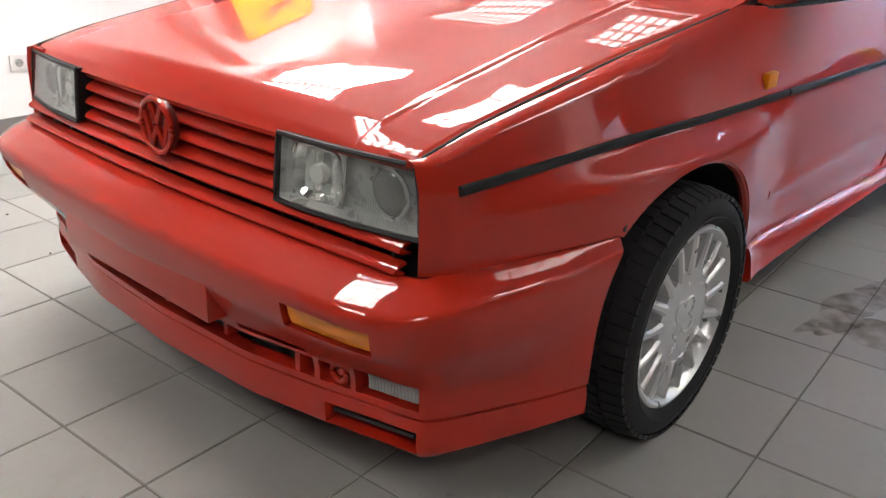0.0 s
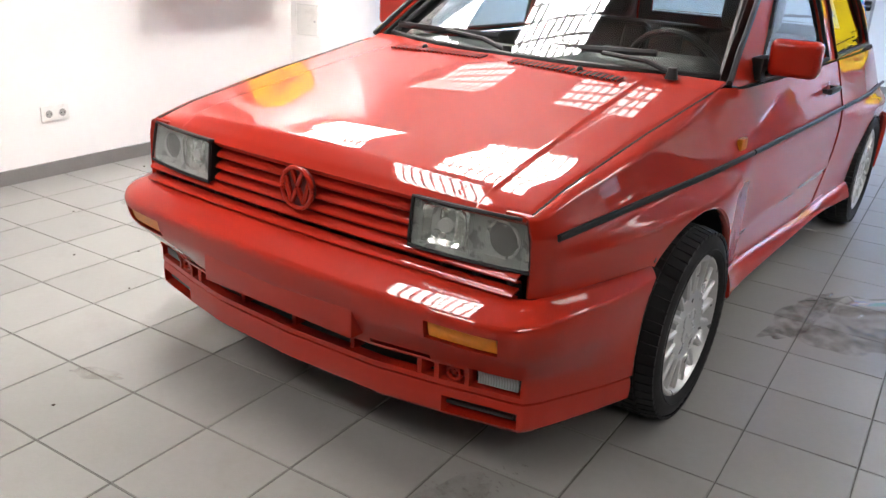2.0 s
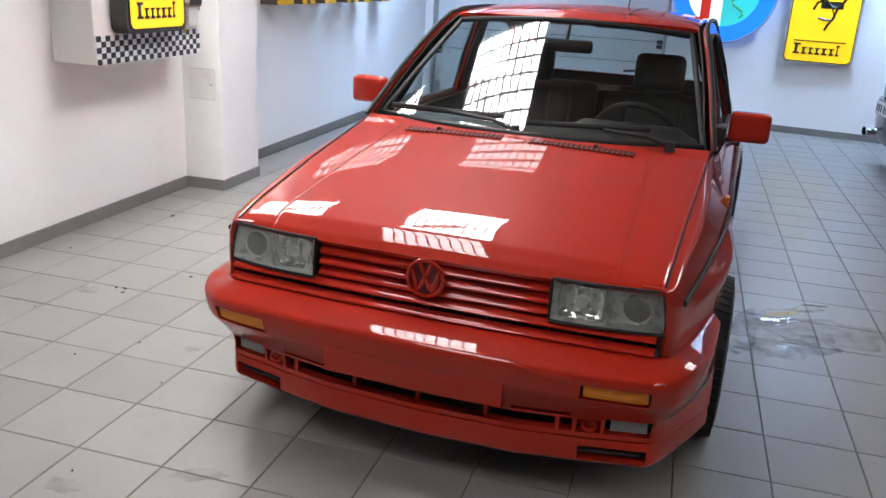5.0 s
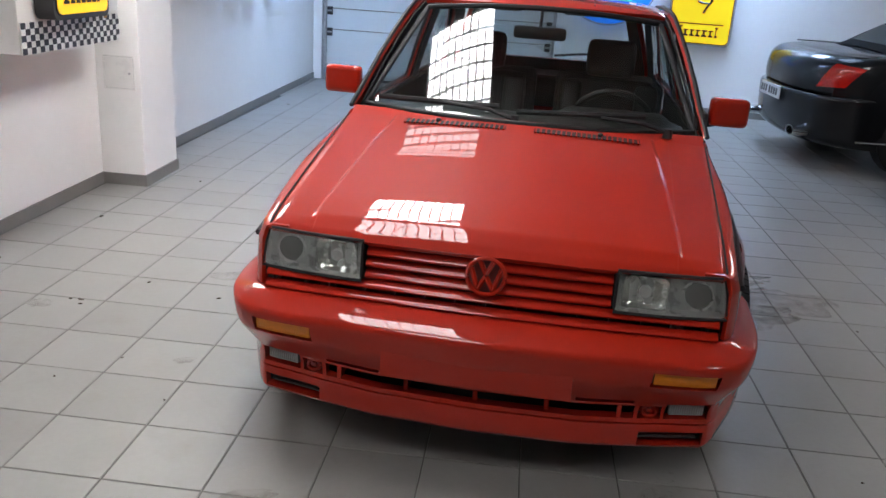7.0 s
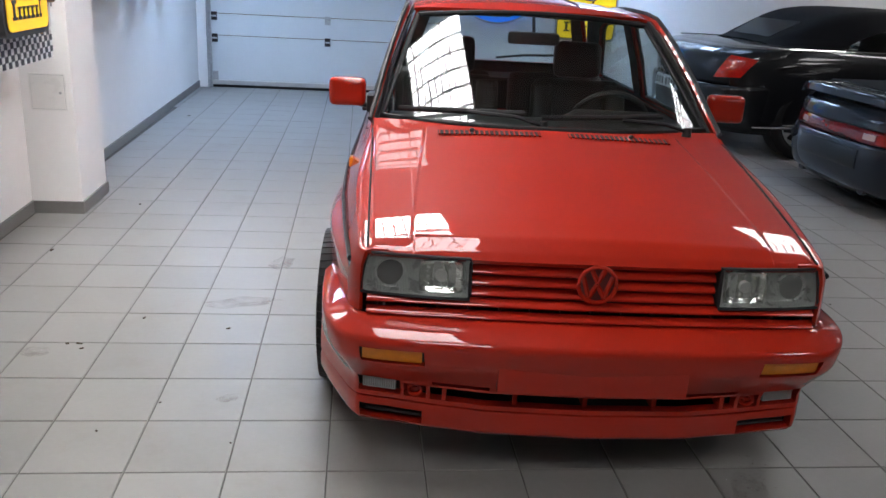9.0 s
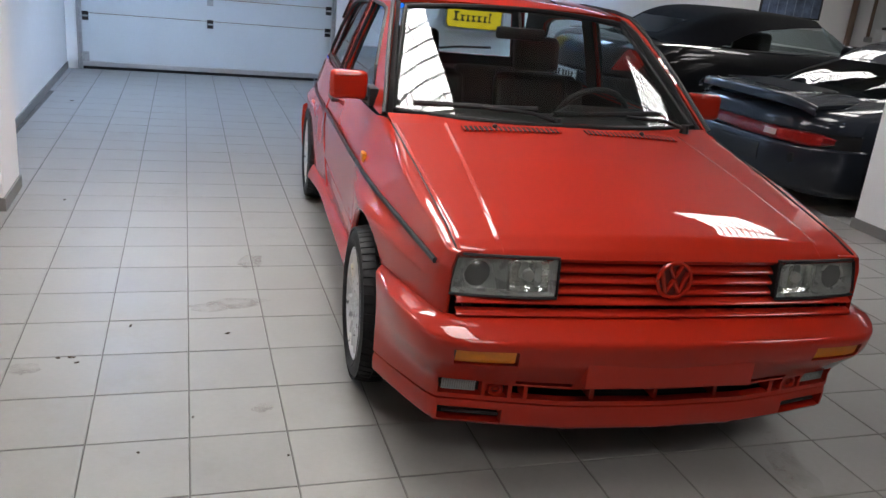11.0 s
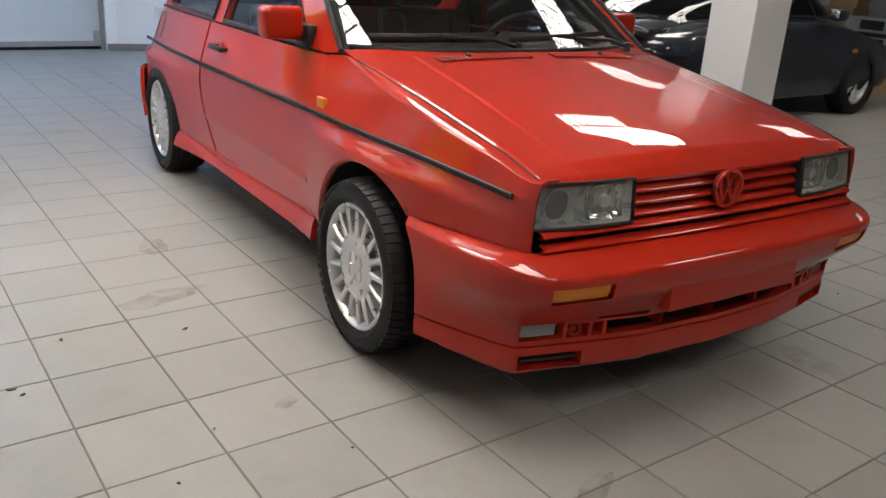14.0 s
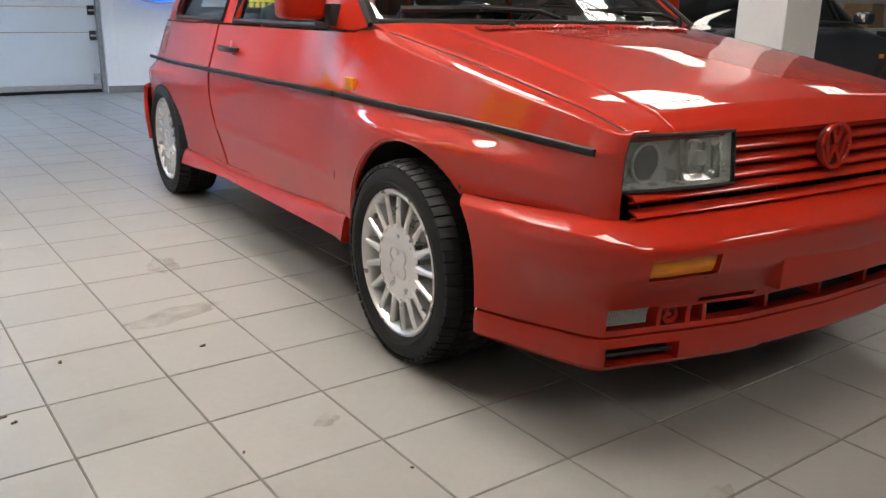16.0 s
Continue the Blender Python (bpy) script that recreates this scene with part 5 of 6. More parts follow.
# windows
for a, b in PANES:
    win = empty("window_1", "barred window with pale daylight behind", "window", kind="structure", m=SKEW @ pose(a, 0.12, 1.31))
    w, h = b - a, 1.19
    part("window_frame", boxes((0, w, 0, 0.06, 0, 0.05), (0, w, 0, 0.06, h - 0.05, h), (0, 0.05, 0, 0.06, 0.05, h - 0.05), (w - 0.05, w, 0, 0.06, 0.05, h - 0.05), (w / 2 - 0.025, w / 2 + 0.025, 0, 0.06, 0.05, h - 0.05)), WHITE_GLOSS, win, smooth=False)
    part("window_sill", boxes((-0.04, w + 0.04, -0.20, 0.0, -0.035, 0.0), bevel=0.004), WHITE_GLOSS, win, "white window sill", smooth=False)
    count = round(w / 0.19)
    for k in range(1, count):
        part("bar", tube(bmesh.new(), [(w * k / count, 0.09, 0), (w * k / count, 0.09, h)], 0.008, 6), STEEL, win)
    for k in range(1, 5):
        part("cross_bar", tube(bmesh.new(), [(0, 0.105, h * k / 5), (w, 0.105, h * k / 5)], 0.006, 6), STEEL, win)
    bm = bmesh.new()
    bm.faces.new([bm.verts.new((x, 0.03, z)) for x, z in ((0.05, 0.05), (w - 0.05, 0.05), (w - 0.05, h - 0.05), (0.05, h - 0.05))])
    pane = part("pane", bm, SIDE_GLASS, win, smooth=False)
    pane.visible_shadow = False
solo("backdrop", boxes((3.6, 9.0, 0.9, 0.92, 0.6, 3.4)), glow("pale_daylight", (0.70, 0.82, 1.0), 1.9), "plain pale daylight outside the windows", "", "structure", m=SKEW, smooth=False)
pipe = solo("heating_pipe", tube(bmesh.new(), [(6.54, -0.06, 0.0), (6.54, -0.06, CEILING)], 0.04, 12), material("brown_pipe_paint", (0.16, 0.10, 0.07), 0.5, vary=0.2), "brown painted heating pipe along the wall", "pipe", "structure", m=SKEW)

solo("wall_ledge", boxes((6.95, 9.15, -0.16, -0.002, 1.12, 1.27), bevel=0.006), WALL, "white boxed ledge under the window", "", "structure", m=SKEW, smooth=False)
solo("heating_pipe", tube(bmesh.new(), [(6.82, -0.05, 1.17), (6.82, -0.05, CEILING)], 0.022, 10), bpy.data.materials["brown_pipe_paint"], "thin brown painted heating pipe", "pipe", "structure", m=SKEW)
solo("pipe_valve", boxes((6.78, 6.86, -0.11, -0.03, 1.10, 1.17), bevel=0.015), STEEL, "grey metal pipe valve", "valve", "structure", m=SKEW)
solo("sill_tray", boxes((7.0, 7.5, -0.14, -0.03, 1.272, 1.305), bevel=0.01), SIGN_BLACK, "flat black tray on the window ledge", "tray", m=SKEW)

picture = empty("wall_picture", "dark bluish framed picture on the white wall", "picture", m=SKEW @ pose(5.26, -0.004, 1.31))
part("canvas", boxes((0.02, 0.82, -0.020, -0.006, 0.02, 0.78)), material("blurred_blue_print", (0.10, 0.13, 0.20), 0.35, coat=0.5, vary=0.75, scale=5, rough_vary=0.02), picture, "dark blue print", smooth=False)
part("frame", boxes((0, 0.84, -0.03, 0, 0, 0.02), (0, 0.84, -0.03, 0, 0.78, 0.80), (0, 0.02, -0.03, 0, 0.02, 0.78), (0.82, 0.84, -0.03, 0, 0.02, 0.78), bevel=0.002), SIGN_BLACK, picture, "thin black frame", smooth=False)
for k in range(1, 7):
    part("print_stripe", boxes((0.12 * k - 0.01, 0.12 * k, -0.0215, -0.0202, 0.02, 0.78)), PALE_STRIPE, picture, "pale upright stripe of the print", smooth=False)

# column
COL = ROOM @ pose(3.46, 2.50, 0)
solo("column", boxes((-0.21, 0.21, -0.19, 0.19, -0.01, CEILING), bevel=0.008), WALL, "square white painted column", "", "structure", m=COL, smooth=False)
solo("baseboard_column", boxes((-0.222, 0.222, -0.202, -0.19, 0, 0.075), (-0.222, 0.222, 0.19, 0.202, 0, 0.075), (-0.222, -0.21, -0.19, 0.19, 0, 0.075), (0.21, 0.222, -0.19, 0.19, 0, 0.075)), GREY_SKIRT, "grey tiled skirting round the column", "", "structure", m=COL, smooth=False)

# ---- the two dark cars ----
MIDNIGHT = material("midnight_blue_paint", (0.006, 0.009, 0.016), 0.5, coat=1.0, vary=0.05, rough_vary=0.0, spec=0.2)
COAL = material("black_paint", (0.003, 0.003, 0.004), 0.5, coat=0.8, vary=0.05, rough_vary=0.0, spec=0.2)
FABRIC = material("black_hood_fabric", (0.005, 0.005, 0.006), 0.9, vary=0.2, scale=30, bump=0.2, bump_scale=400, spec=0.2)
TAIL = material("red_tail_lens", (0.50, 0.012, 0.008), 0.15, coat=1.0, vary=0.15, scale=40)
DARK_GLASS = glass("dark_car_glass", (0.22, 0.25, 0.26), 0.0, ior=1.55)
PLATE = material("plate_white", (0.72, 0.73, 0.74), 0.4, vary=0.04)


def loft(stations):
    """A closed body from stations (x, half width, bottom, shoulder, top); round at the shoulders."""
    bm = bmesh.new()
    rings = []
    for x, w, zb, zs, zt in fair_row(stations, 4):
        pts = [(0.0, zb), (w * 0.80, zb), (w * 0.95, zb + 0.05), (w, zb + 0.16), (w, lerp(zb, zs, 0.72)), (w * 0.985, zs), (w * 0.93, lerp(zs, zt, 0.6)), (w * 0.80, lerp(zs, zt, 0.92)), (w * 0.45, zt), (0.0, zt + 0.008)]
        pts = pts[:3] + fair_row(pts[3:], 4)
        full = pts + [(-a, b) for a, b in reversed(pts[1:-1])]
        rings.append([bm.verts.new((x, a, b)) for a, b in full])
    for p, q in zip(rings, rings[1:]):
        for k in range(len(p)):
            bm.faces.new((p[k], p[(k + 1) % len(p)], q[(k + 1) % len(p)], q[k]))
    bm.faces.new(rings[0]), bm.faces.new(rings[-1])
    return bm


def canopy(stations):
    """Roof or glass house from stations (x, half width low, half width high, low, high)."""
    bm = bmesh.new()
    rings = []
    for x, wl, wh, zl, zh in fair_row(stations, 4):
        pts = [(wl, zl), (lerp(wl, wh, 0.55), lerp(zl, zh, 0.55)), (wh, lerp(zl, zh, 0.88)), (wh * 0.8, lerp(zl, zh, 0.97)), (wh * 0.4, zh), (0, zh + 0.004)]
        rings.append([bm.verts.new((x, a, b)) for a, b in fair_row(pts + [(-a, b) for a, b in reversed(pts[:-1])], 4)])
    for p, q in zip(rings, rings[1:]):
        for k in range(len(p) - 1):
            bm.faces.new((p[k], p[k + 1], q[k + 1], q[k]))
    return bm


def car_wheel(parent, x, y, r, rim, spokes, s):
    hub = part("wheel", ring_profile([(0.06, r * 0.70), (0.075, r * 0.69), (0.07, r * 0.62), (0.03, r * 0.58), (-0.10, r * 0.58), (-0.10, r * 0.70)], 40), rim, parent, "silver alloy wheel")
    hub.matrix_basis = pose(x, y, r, 0, 0, 90 * s)
    part("tyre", ring_profile([(0.10, r * 0.70), (0.11, r * 0.78), (0.105, r * 0.92), (0.085, r), (-0.085, r), (-0.105, r * 0.92), (-0.11, r * 0.78), (-0.10, r * 0.70)], 48), TYRE, hub)
    for k in range(spokes):
        bm = bmesh.new()
        rr = []
        for q, hw in ((0.03, 0.030), (r * 0.3, 0.026), (r * 0.5, 0.034), (r * 0.64, 0.058)):
            rr.append([bm.verts.new((xx, q, zz)) for xx, zz in ((0.03, -hw), (0.062, -hw * 0.6), (0.062, hw * 0.6), (0.03, hw))])
        for p, q in zip(rr, rr[1:]):
            for i in range(4):
                bm.faces.new((p[i], p[(i + 1) % 4], q[(i + 1) % 4], q[i]))
        bm.faces.new(rr[0]), bm.faces.new(rr[-1])
        bmesh.ops.transform(bm, matrix=Matrix.Rotation(k * math.tau / spokes, 4, "X"), verts=bm.verts)
        part("spoke", bm, rim, hub)
    part("hub_cap", tube(bmesh.new(), [(0.02, 0, 0), (0.068, 0, 0)], 0.04, 20), rim, hub)
    part("brake", tube(bmesh.new(), [(-0.05, 0, 0), (-0.01, 0, 0)], r * 0.55, 30), DARK, hub)


def tail_plan(a, x0, depth, half, n):
    """A rounded tail seen from above: a runs from -90 to 90 degrees round it."""
    c, q = math.cos(math.radians(a)), math.sin(math.radians(a))
    return x0 + depth * (1 - max(0.0, c) ** (2 / n)), half * math.copysign(abs(q) ** (2 / n), q)


def tail_shell(zs, offs, plan_of, a0=90.0, n=61):
    """A shell round the tail whose heights zs lie offs behind the plan."""
    levels = fair_row(list(zip(zs, offs)), 4)

    def f(a, k):
        z, o = levels[k]
        x, y = plan_of(a)
        return (x + o, y * (1 - 0.25 * o), z)
    return sheet(f, spread(-a0, a0, n), range(len(levels)), 0.02, (1.2, 0, 0.5))


# coupe: x runs forwards from the tail
coupe = empty("sports_coupe", "dark midnight-blue sports coupe with a fixed rear wing", "car", "parked dark cars", m=pose(2.55, 3.93, 0, 0, 0, 5))
ST = [(0.22, 0.74, 0.20, 0.60, 0.72), (0.35, 0.80, 0.19, 0.66, 0.765), (0.52, 0.872, 0.18, 0.69, 0.80), (0.7, 0.895, 0.17, 0.72, 0.83), (1.0, 0.90, 0.17, 0.75, 0.88), (1.3, 0.885, 0.17, 0.77, 0.90), (1.8, 0.865, 0.16, 0.80, 0.90), (2.5, 0.86, 0.16, 0.80, 0.90), (2.9, 0.865, 0.16, 0.77, 0.86), (3.2, 0.875, 0.17, 0.73, 0.78), (3.6, 0.86, 0.18, 0.66, 0.69), (3.95, 0.80, 0.20, 0.56, 0.60), (4.15, 0.70, 0.22, 0.46, 0.50), (4.23, 0.60, 0.28, 0.40, 0.42)]
body = part("body", loft(ST), MIDNIGHT, coupe)
cut(body, [tube(bmesh.new(), [(x, s * 0.62, 0.315), (x, s * 1.0, 0.315)], 0.345, 32) for x in (0.95, 3.22) for s in (1, -1)])
roof_ = part("roof", canopy([(1.35, 0.72, 0.50, 0.90, 1.08), (1.6, 0.74, 0.52, 0.90, 1.20), (1.9, 0.75, 0.53, 0.90, 1.275), (2.2, 0.75, 0.53, 0.90, 1.29), (2.45, 0.745, 0.52, 0.90, 1.265)]), MIDNIGHT, coupe)
part("rear_window", canopy([(0.72, 0.52, 0.40, 0.83, 0.852), (1.0, 0.62, 0.46, 0.87, 0.97), (1.34, 0.715, 0.498, 0.90, 1.08)]), DARK_GLASS, coupe, "dark rear window")
part("windscreen", canopy([(2.46, 0.742, 0.517, 0.90, 1.262), (2.75, 0.73, 0.54, 0.89, 1.08), (3.02, 0.70, 0.55, 0.85, 0.875)]), DARK_GLASS, coupe, "dark windscreen")
for s in (1, -1):
    w = [(1.52, 0.925), (2.62, 0.915), (2.42, 1.10), (2.2, 1.205), (1.85, 1.205), (1.62, 1.12)]
    bm = bmesh.new()
    bm.faces.new([bm.verts.new((x, s * (lerp(0.755, 0.545, (z - 0.9) / 0.36)), z)) for x, z in w])
    part("side_window", bm, DARK_GLASS, roof_, "dark side window", smooth=False)
    part("window_rim", tube(bmesh.new(), [(x, s * (lerp(0.758, 0.548, (z - 0.9) / 0.36)), z) for x, z in w], 0.010, 6, True), SIGN_BLACK, roof_)
    part("door_pillar", tube(bmesh.new(), [(2.40, s * 0.755, 0.91), (2.36, s * 0.63, 1.13)], 0.012, 6), SIGN_BLACK, roof_)
    mir = part("door_mirror", boxes((2.40, 2.56, *sorted((s * 0.86, s * 1.0)), 0.90, 1.01), bevel=0.05, segments=4), MIDNIGHT, coupe)
    part("mirror_glass", boxes((2.392, 2.402, *sorted((s * 0.885, s * 0.98)), 0.92, 0.99), bevel=0.004), CHROME, mir)
    part("side_indicator", boxes((2.98, 3.05, *sorted((s * 0.868, s * 0.885)), 0.60, 0.635), bevel=0.006), AMBER, coupe, "amber side indicator")
    part("exhaust", tube(bmesh.new(), [(0.085, s * 0.40, 0.19), (0.25, s * 0.40, 0.19)], 0.038, 18), SIGN_BLACK, coupe, "dark exhaust pipe")
    for x in (0.95, 3.22):
        car_wheel(coupe, x, s * 0.79, 0.315, ALLOY, 5, s)
    part("head_lamp", boxes((3.86, 4.02, *sorted((s * 0.52, s * 0.70)), 0.52, 0.62), bevel=0.05, segments=3), CHROME, coupe)
def coupe_plan(a):
    return tail_plan(a, 0.0, 0.56, 0.885, 2.7)


part("rear_bumper", tail_shell((0.15, 0.19, 0.25, 0.34, 0.43, 0.49, 0.505, 0.512), (0.11, 0.05, 0.02, 0.004, 0.0, 0.008, 0.02, 0.05), coupe_plan), MIDNIGHT, coupe)
part("rear_panel", tail_shell((0.612, 0.618, 0.64, 0.70, 0.745, 0.77), (0.06, 0.035, 0.035, 0.055, 0.10, 0.18), coupe_plan, 84), MIDNIGHT, coupe)
part("lamp_recess", tail_shell((0.50, 0.53, 0.59, 0.625), (0.055, 0.05, 0.05, 0.06), coupe_plan, 84), DARK, coupe)


def band(u, v):
    a = lerp(-66, 66, u)
    end = smooth((abs(a) - 50) / 17)
    x, y = coupe_plan(a)
    return (x + 0.026 + 0.010 * v + 0.012 * (2 * v - 1) ** 4, y * 0.995, lerp(lerp(0.516, 0.545, end), lerp(0.610, 0.585, end), v))


TAIL_DARK = material("dark_red_tail_lens", (0.16, 0.006, 0.006), 0.15, coat=1.0, vary=0.15, scale=40)
tail = part("tail_lamp_band", sheet(band, spread(0, 1, 61), spread(0, 1, 7), 0.02, (1, 0, 0.6)), TAIL_DARK, coupe, "dark red tail lamp band across the back")
for s in (1, -1):
    def glow_patch(u, v):
        x, y, z = band(lerp(0.5 + s * 0.20, 0.5 + s * 0.43, u), lerp(0.12, 0.88, v))
        return (x - 0.003, y, z)

    def pale_patch(u, v):
        x, y, z = band(lerp(0.5 + s * 0.13, 0.5 + s * 0.19, u), lerp(0.3, 0.75, v))
        return (x - 0.003, y, z)
    part("lamp_lens", sheet(glow_patch, spread(0, 1, 13), spread(0, 1, 4), 0.004, (1, 0, 0.6)), material("bright_red_lens", (0.26, 0.010, 0.008), 0.15, coat=0.8, vary=0.15, scale=40), tail, "bright red lamp lens")
    part("reverse_lamp", sheet(pale_patch, spread(0, 1, 5), (0, 1), 0.004, (1, 0, 0.6)), material("reverse_lens", (0.35, 0.20, 0.18), 0.2, coat=0.6, vary=0.1), tail)
    # dark block painted as the shaded inside of a vent
    part("bumper_vent", boxes((0.012, 0.06, *sorted((s * 0.56, s * 0.66)), 0.375, 0.45), bevel=0.015, m=pose(0.078, 0, 0)), DARK, coupe, "bumper vent, a dark block for its shade")
part("plate_recess", tail_shell((0.33, 0.34, 0.46, 0.47), (0.02, -0.003, -0.003, 0.02), coupe_plan, 18, 21), COAL, coupe, "blank dark plate panel")


def wing_top(u, v):
    q = lerp(-1, 1, u)
    back = 0.035 + 0.12 * abs(q) ** 3
    x = lerp(back, 0.74, 1 - math.cos(v * math.pi / 2))
    rim = min(1.0, v / 0.22)
    z = 0.790 + 0.065 * math.sqrt(1 - (1 - rim) ** 2) + 0.014 * smooth(v) - 0.055 * abs(q) ** 5
    return (x, q * lerp(0.72, 0.60, smooth(v)), z)


def wing_skirt(u, v):
    a = lerp(-90, 90, u)
    x, y = tail_plan(a, lerp(0.17, 0.05, v * v), 0.56, lerp(0.60, 0.70, v * v), 2.9)
    return (x, y, lerp(0.66, 0.80 - 0.05 * abs(y / 0.7) ** 5, v))


wing_ = part("rear_wing", sheet(wing_top, spread(0, 1, 41), spread(0, 1, 25), 0.03, (0.5, 0, 0.4)), MIDNIGHT, coupe, "fixed rear wing on the engine lid")
part("wing_skirt", sheet(wing_skirt, spread(0, 1, 41), spread(0, 1, 9), 0.015, (0.5, 0, 0.7)), MIDNIGHT, wing_)
for k in range(11):
    x = 0.20 + 0.042 * k
    part("wing_slat", sheet(lambda u, v: (x + 0.022 * v, lerp(-0.40, 0.40, u), 0.874 + 0.010 * v - 0.055 * abs(lerp(-0.62, 0.62, u)) ** 5), spread(0, 1, 9), (0, 1), 0.004, (x, 0, 0)), COAL, wing_, smooth=False)
for k in range(6):
    part("letter_bar", boxes((0.0, 0.004, 0.19 - 0.034 * k, 0.21 - 0.034 * k, 0.712, 0.726 + (0.012 if k == 5 else 0)), m=pose(0.098, 0, 0)), CHROME, coupe, "chrome lettering as plain bars", smooth=False)

# convertible with its hood up
PALE_GLASS = glass("pale_car_glass", (0.66, 0.72, 0.72), 0.0, ior=1.55)
conv = empty("convertible", "large black convertible with its black fabric hood up", "car", "parked dark cars", m=pose(1.964, 6.254, 0, 0, 0, 7))
ST = [(0.30, 0.80, 0.26, 0.78, 0.985), (0.40, 0.86, 0.22, 0.80, 1.005), (0.60, 0.93, 0.20, 0.83, 1.015), (0.9, 0.955, 0.20, 0.87, 1.02), (1.4, 0.955, 0.20, 0.87, 1.02), (2.2, 0.94, 0.20, 0.85, 1.0), (3.0, 0.94, 0.20, 0.84, 1.0), (3.6, 0.95, 0.20, 0.83, 0.97), (4.2, 0.92, 0.22, 0.76, 0.88), (4.6, 0.82, 0.24, 0.64, 0.76), (4.78, 0.66, 0.28, 0.52, 0.60)]
body = part("body", loft(ST), COAL, conv)
cut(body, [tube(bmesh.new(), [(x, s * 0.66, 0.35), (x, s * 1.05, 0.35)], 0.385, 32) for x in (1.05, 3.8) for s in (1, -1)])


def conv_plan(a):
    return tail_plan(a, 0.06, 0.60, 0.935, 2.6)


BOOT = [(0.655, 0.075), (0.665, 0.045), (0.70, 0.035), (0.80, 0.035), (0.90, 0.055), (0.955, 0.10), (0.985, 0.16), (0.998, 0.26)]


def boot_off(z):
    return curve(z, [p[0] for p in BOOT], [p[1] for p in BOOT])


part("boot", tail_shell([p[0] for p in BOOT], [p[1] for p in BOOT], conv_plan), COAL, conv)
part("rear_bumper", tail_shell((0.22, 0.27, 0.36, 0.48, 0.60, 0.635, 0.648, 0.655), (0.13, 0.06, 0.02, 0.008, 0.0, 0.006, 0.02, 0.07), conv_plan), COAL, conv)
top = part("hood", canopy([(0.78, 0.60, 0.40, 1.01, 1.03), (1.0, 0.70, 0.52, 1.01, 1.14), (1.35, 0.76, 0.58, 1.01, 1.31), (1.7, 0.77, 0.60, 1.17, 1.370), (2.2, 0.74, 0.60, 1.24, 1.378), (2.65, 0.70, 0.58, 1.27, 1.345)]), FABRIC, conv, "black fabric hood")
bm = bmesh.new()
bm.faces.new([bm.verts.new(p) for p in ((0.86, -0.36, 1.082), (0.86, 0.36, 1.082), (1.14, 0.40, 1.232), (1.14, -0.40, 1.232))])
part("rear_window", bm, PALE_GLASS, top, "glass window in the hood", smooth=False)
part("windscreen", canopy([(2.64, 0.70, 0.58, 1.26, 1.340), (2.9, 0.74, 0.62, 1.05, 1.22), (3.25, 0.78, 0.66, 0.985, 1.01)]), PALE_GLASS, conv, "dark windscreen")
for s in (1, -1):
    bm = bmesh.new()
    bm.faces.new([bm.verts.new((x, s * lerp(0.80, 0.70, (z - 1.0) / 0.25), z)) for x, z in ((1.5, 1.02), (3.0, 1.01), (2.66, 1.24), (1.75, 1.25))])
    part("side_window", bm, PALE_GLASS, conv, "side window", smooth=False)
    part("waist_trim", tube(bmesh.new(), [(x, s * (0.90 if x < 0.5 else 0.925), 1.005 - 0.01 * (x > 3)) for x in (0.55, 1.2, 2.0, 3.0)], 0.007, 6), CHROME, conv, "thin chrome waist trim")
    def lamp(u, v):
        z = lerp(lerp(0.715, 0.735, u), lerp(0.925, 0.900, u), v)
        x, y = conv_plan(s * lerp(lerp(40, 50, v), lerp(64, 75, v), u))
        k = 1 + 0.004 / 0.93
        return (x + boot_off(z) - 0.007, y * (1 - 0.25 * boot_off(z)) * k, z)
    part("tail_lamp", sheet(lamp, spread(0, 1, 17), spread(0, 1, 9), 0.02, (1, 0, 0.7)), TAIL, conv, "red slanted tail lamp")
    part("exhaust", ring_profile([(-0.05, 0.05), (0.08, 0.05), (0.08, 0.058), (-0.05, 0.06)], 28), CHROME, conv, "chrome exhaust outlet").matrix_basis = pose(0.12, s * 0.60, 0.31) @ Matrix.Diagonal((1, 1.7, 0.75, 1))
    part("sill_trim", tube(bmesh.new(), [(x, s * 0.955, 0.30) for x in (0.5, 1.0, 2.0, 3.2)], 0.008, 6), CHROME, conv, "chrome sill strip")
    part("door_mirror", boxes((2.72, 2.88, *sorted((s * 0.93, s * 1.1)), 1.02, 1.13), bevel=0.04, segments=3), COAL, conv)
    for x in (1.05, 3.8):
        car_wheel(conv, x, s * 0.845, 0.35, ALLOY, 5, s)
    part("seat", boxes((1.95, 2.12, *sorted((s * 0.16, s * 0.62)), 0.6, 1.17), bevel=0.06, segments=3), CLOTH, conv, "dark seat")
plate = part("number_plate", boxes((0.040, 0.052, -0.26, 0.26, 0.53, 0.645), bevel=0.003), PLATE, conv, "white number plate with plain bars", smooth=False)
for k in range(7):
    part("plate_bar", boxes((0.0375, 0.0405, 0.20 - 0.062 * k - (0.03 if k > 2 else 0), 0.235 - 0.062 * k - (0.03 if k > 2 else 0), 0.555, 0.62)), SIGN_BLACK, plate, smooth=False)

# ---- clutter at the far side ----
CARD = material("brown_cardboard", (0.36, 0.24, 0.13), 0.8, vary=0.12, scale=5, bump=0.15, bump_scale=80)


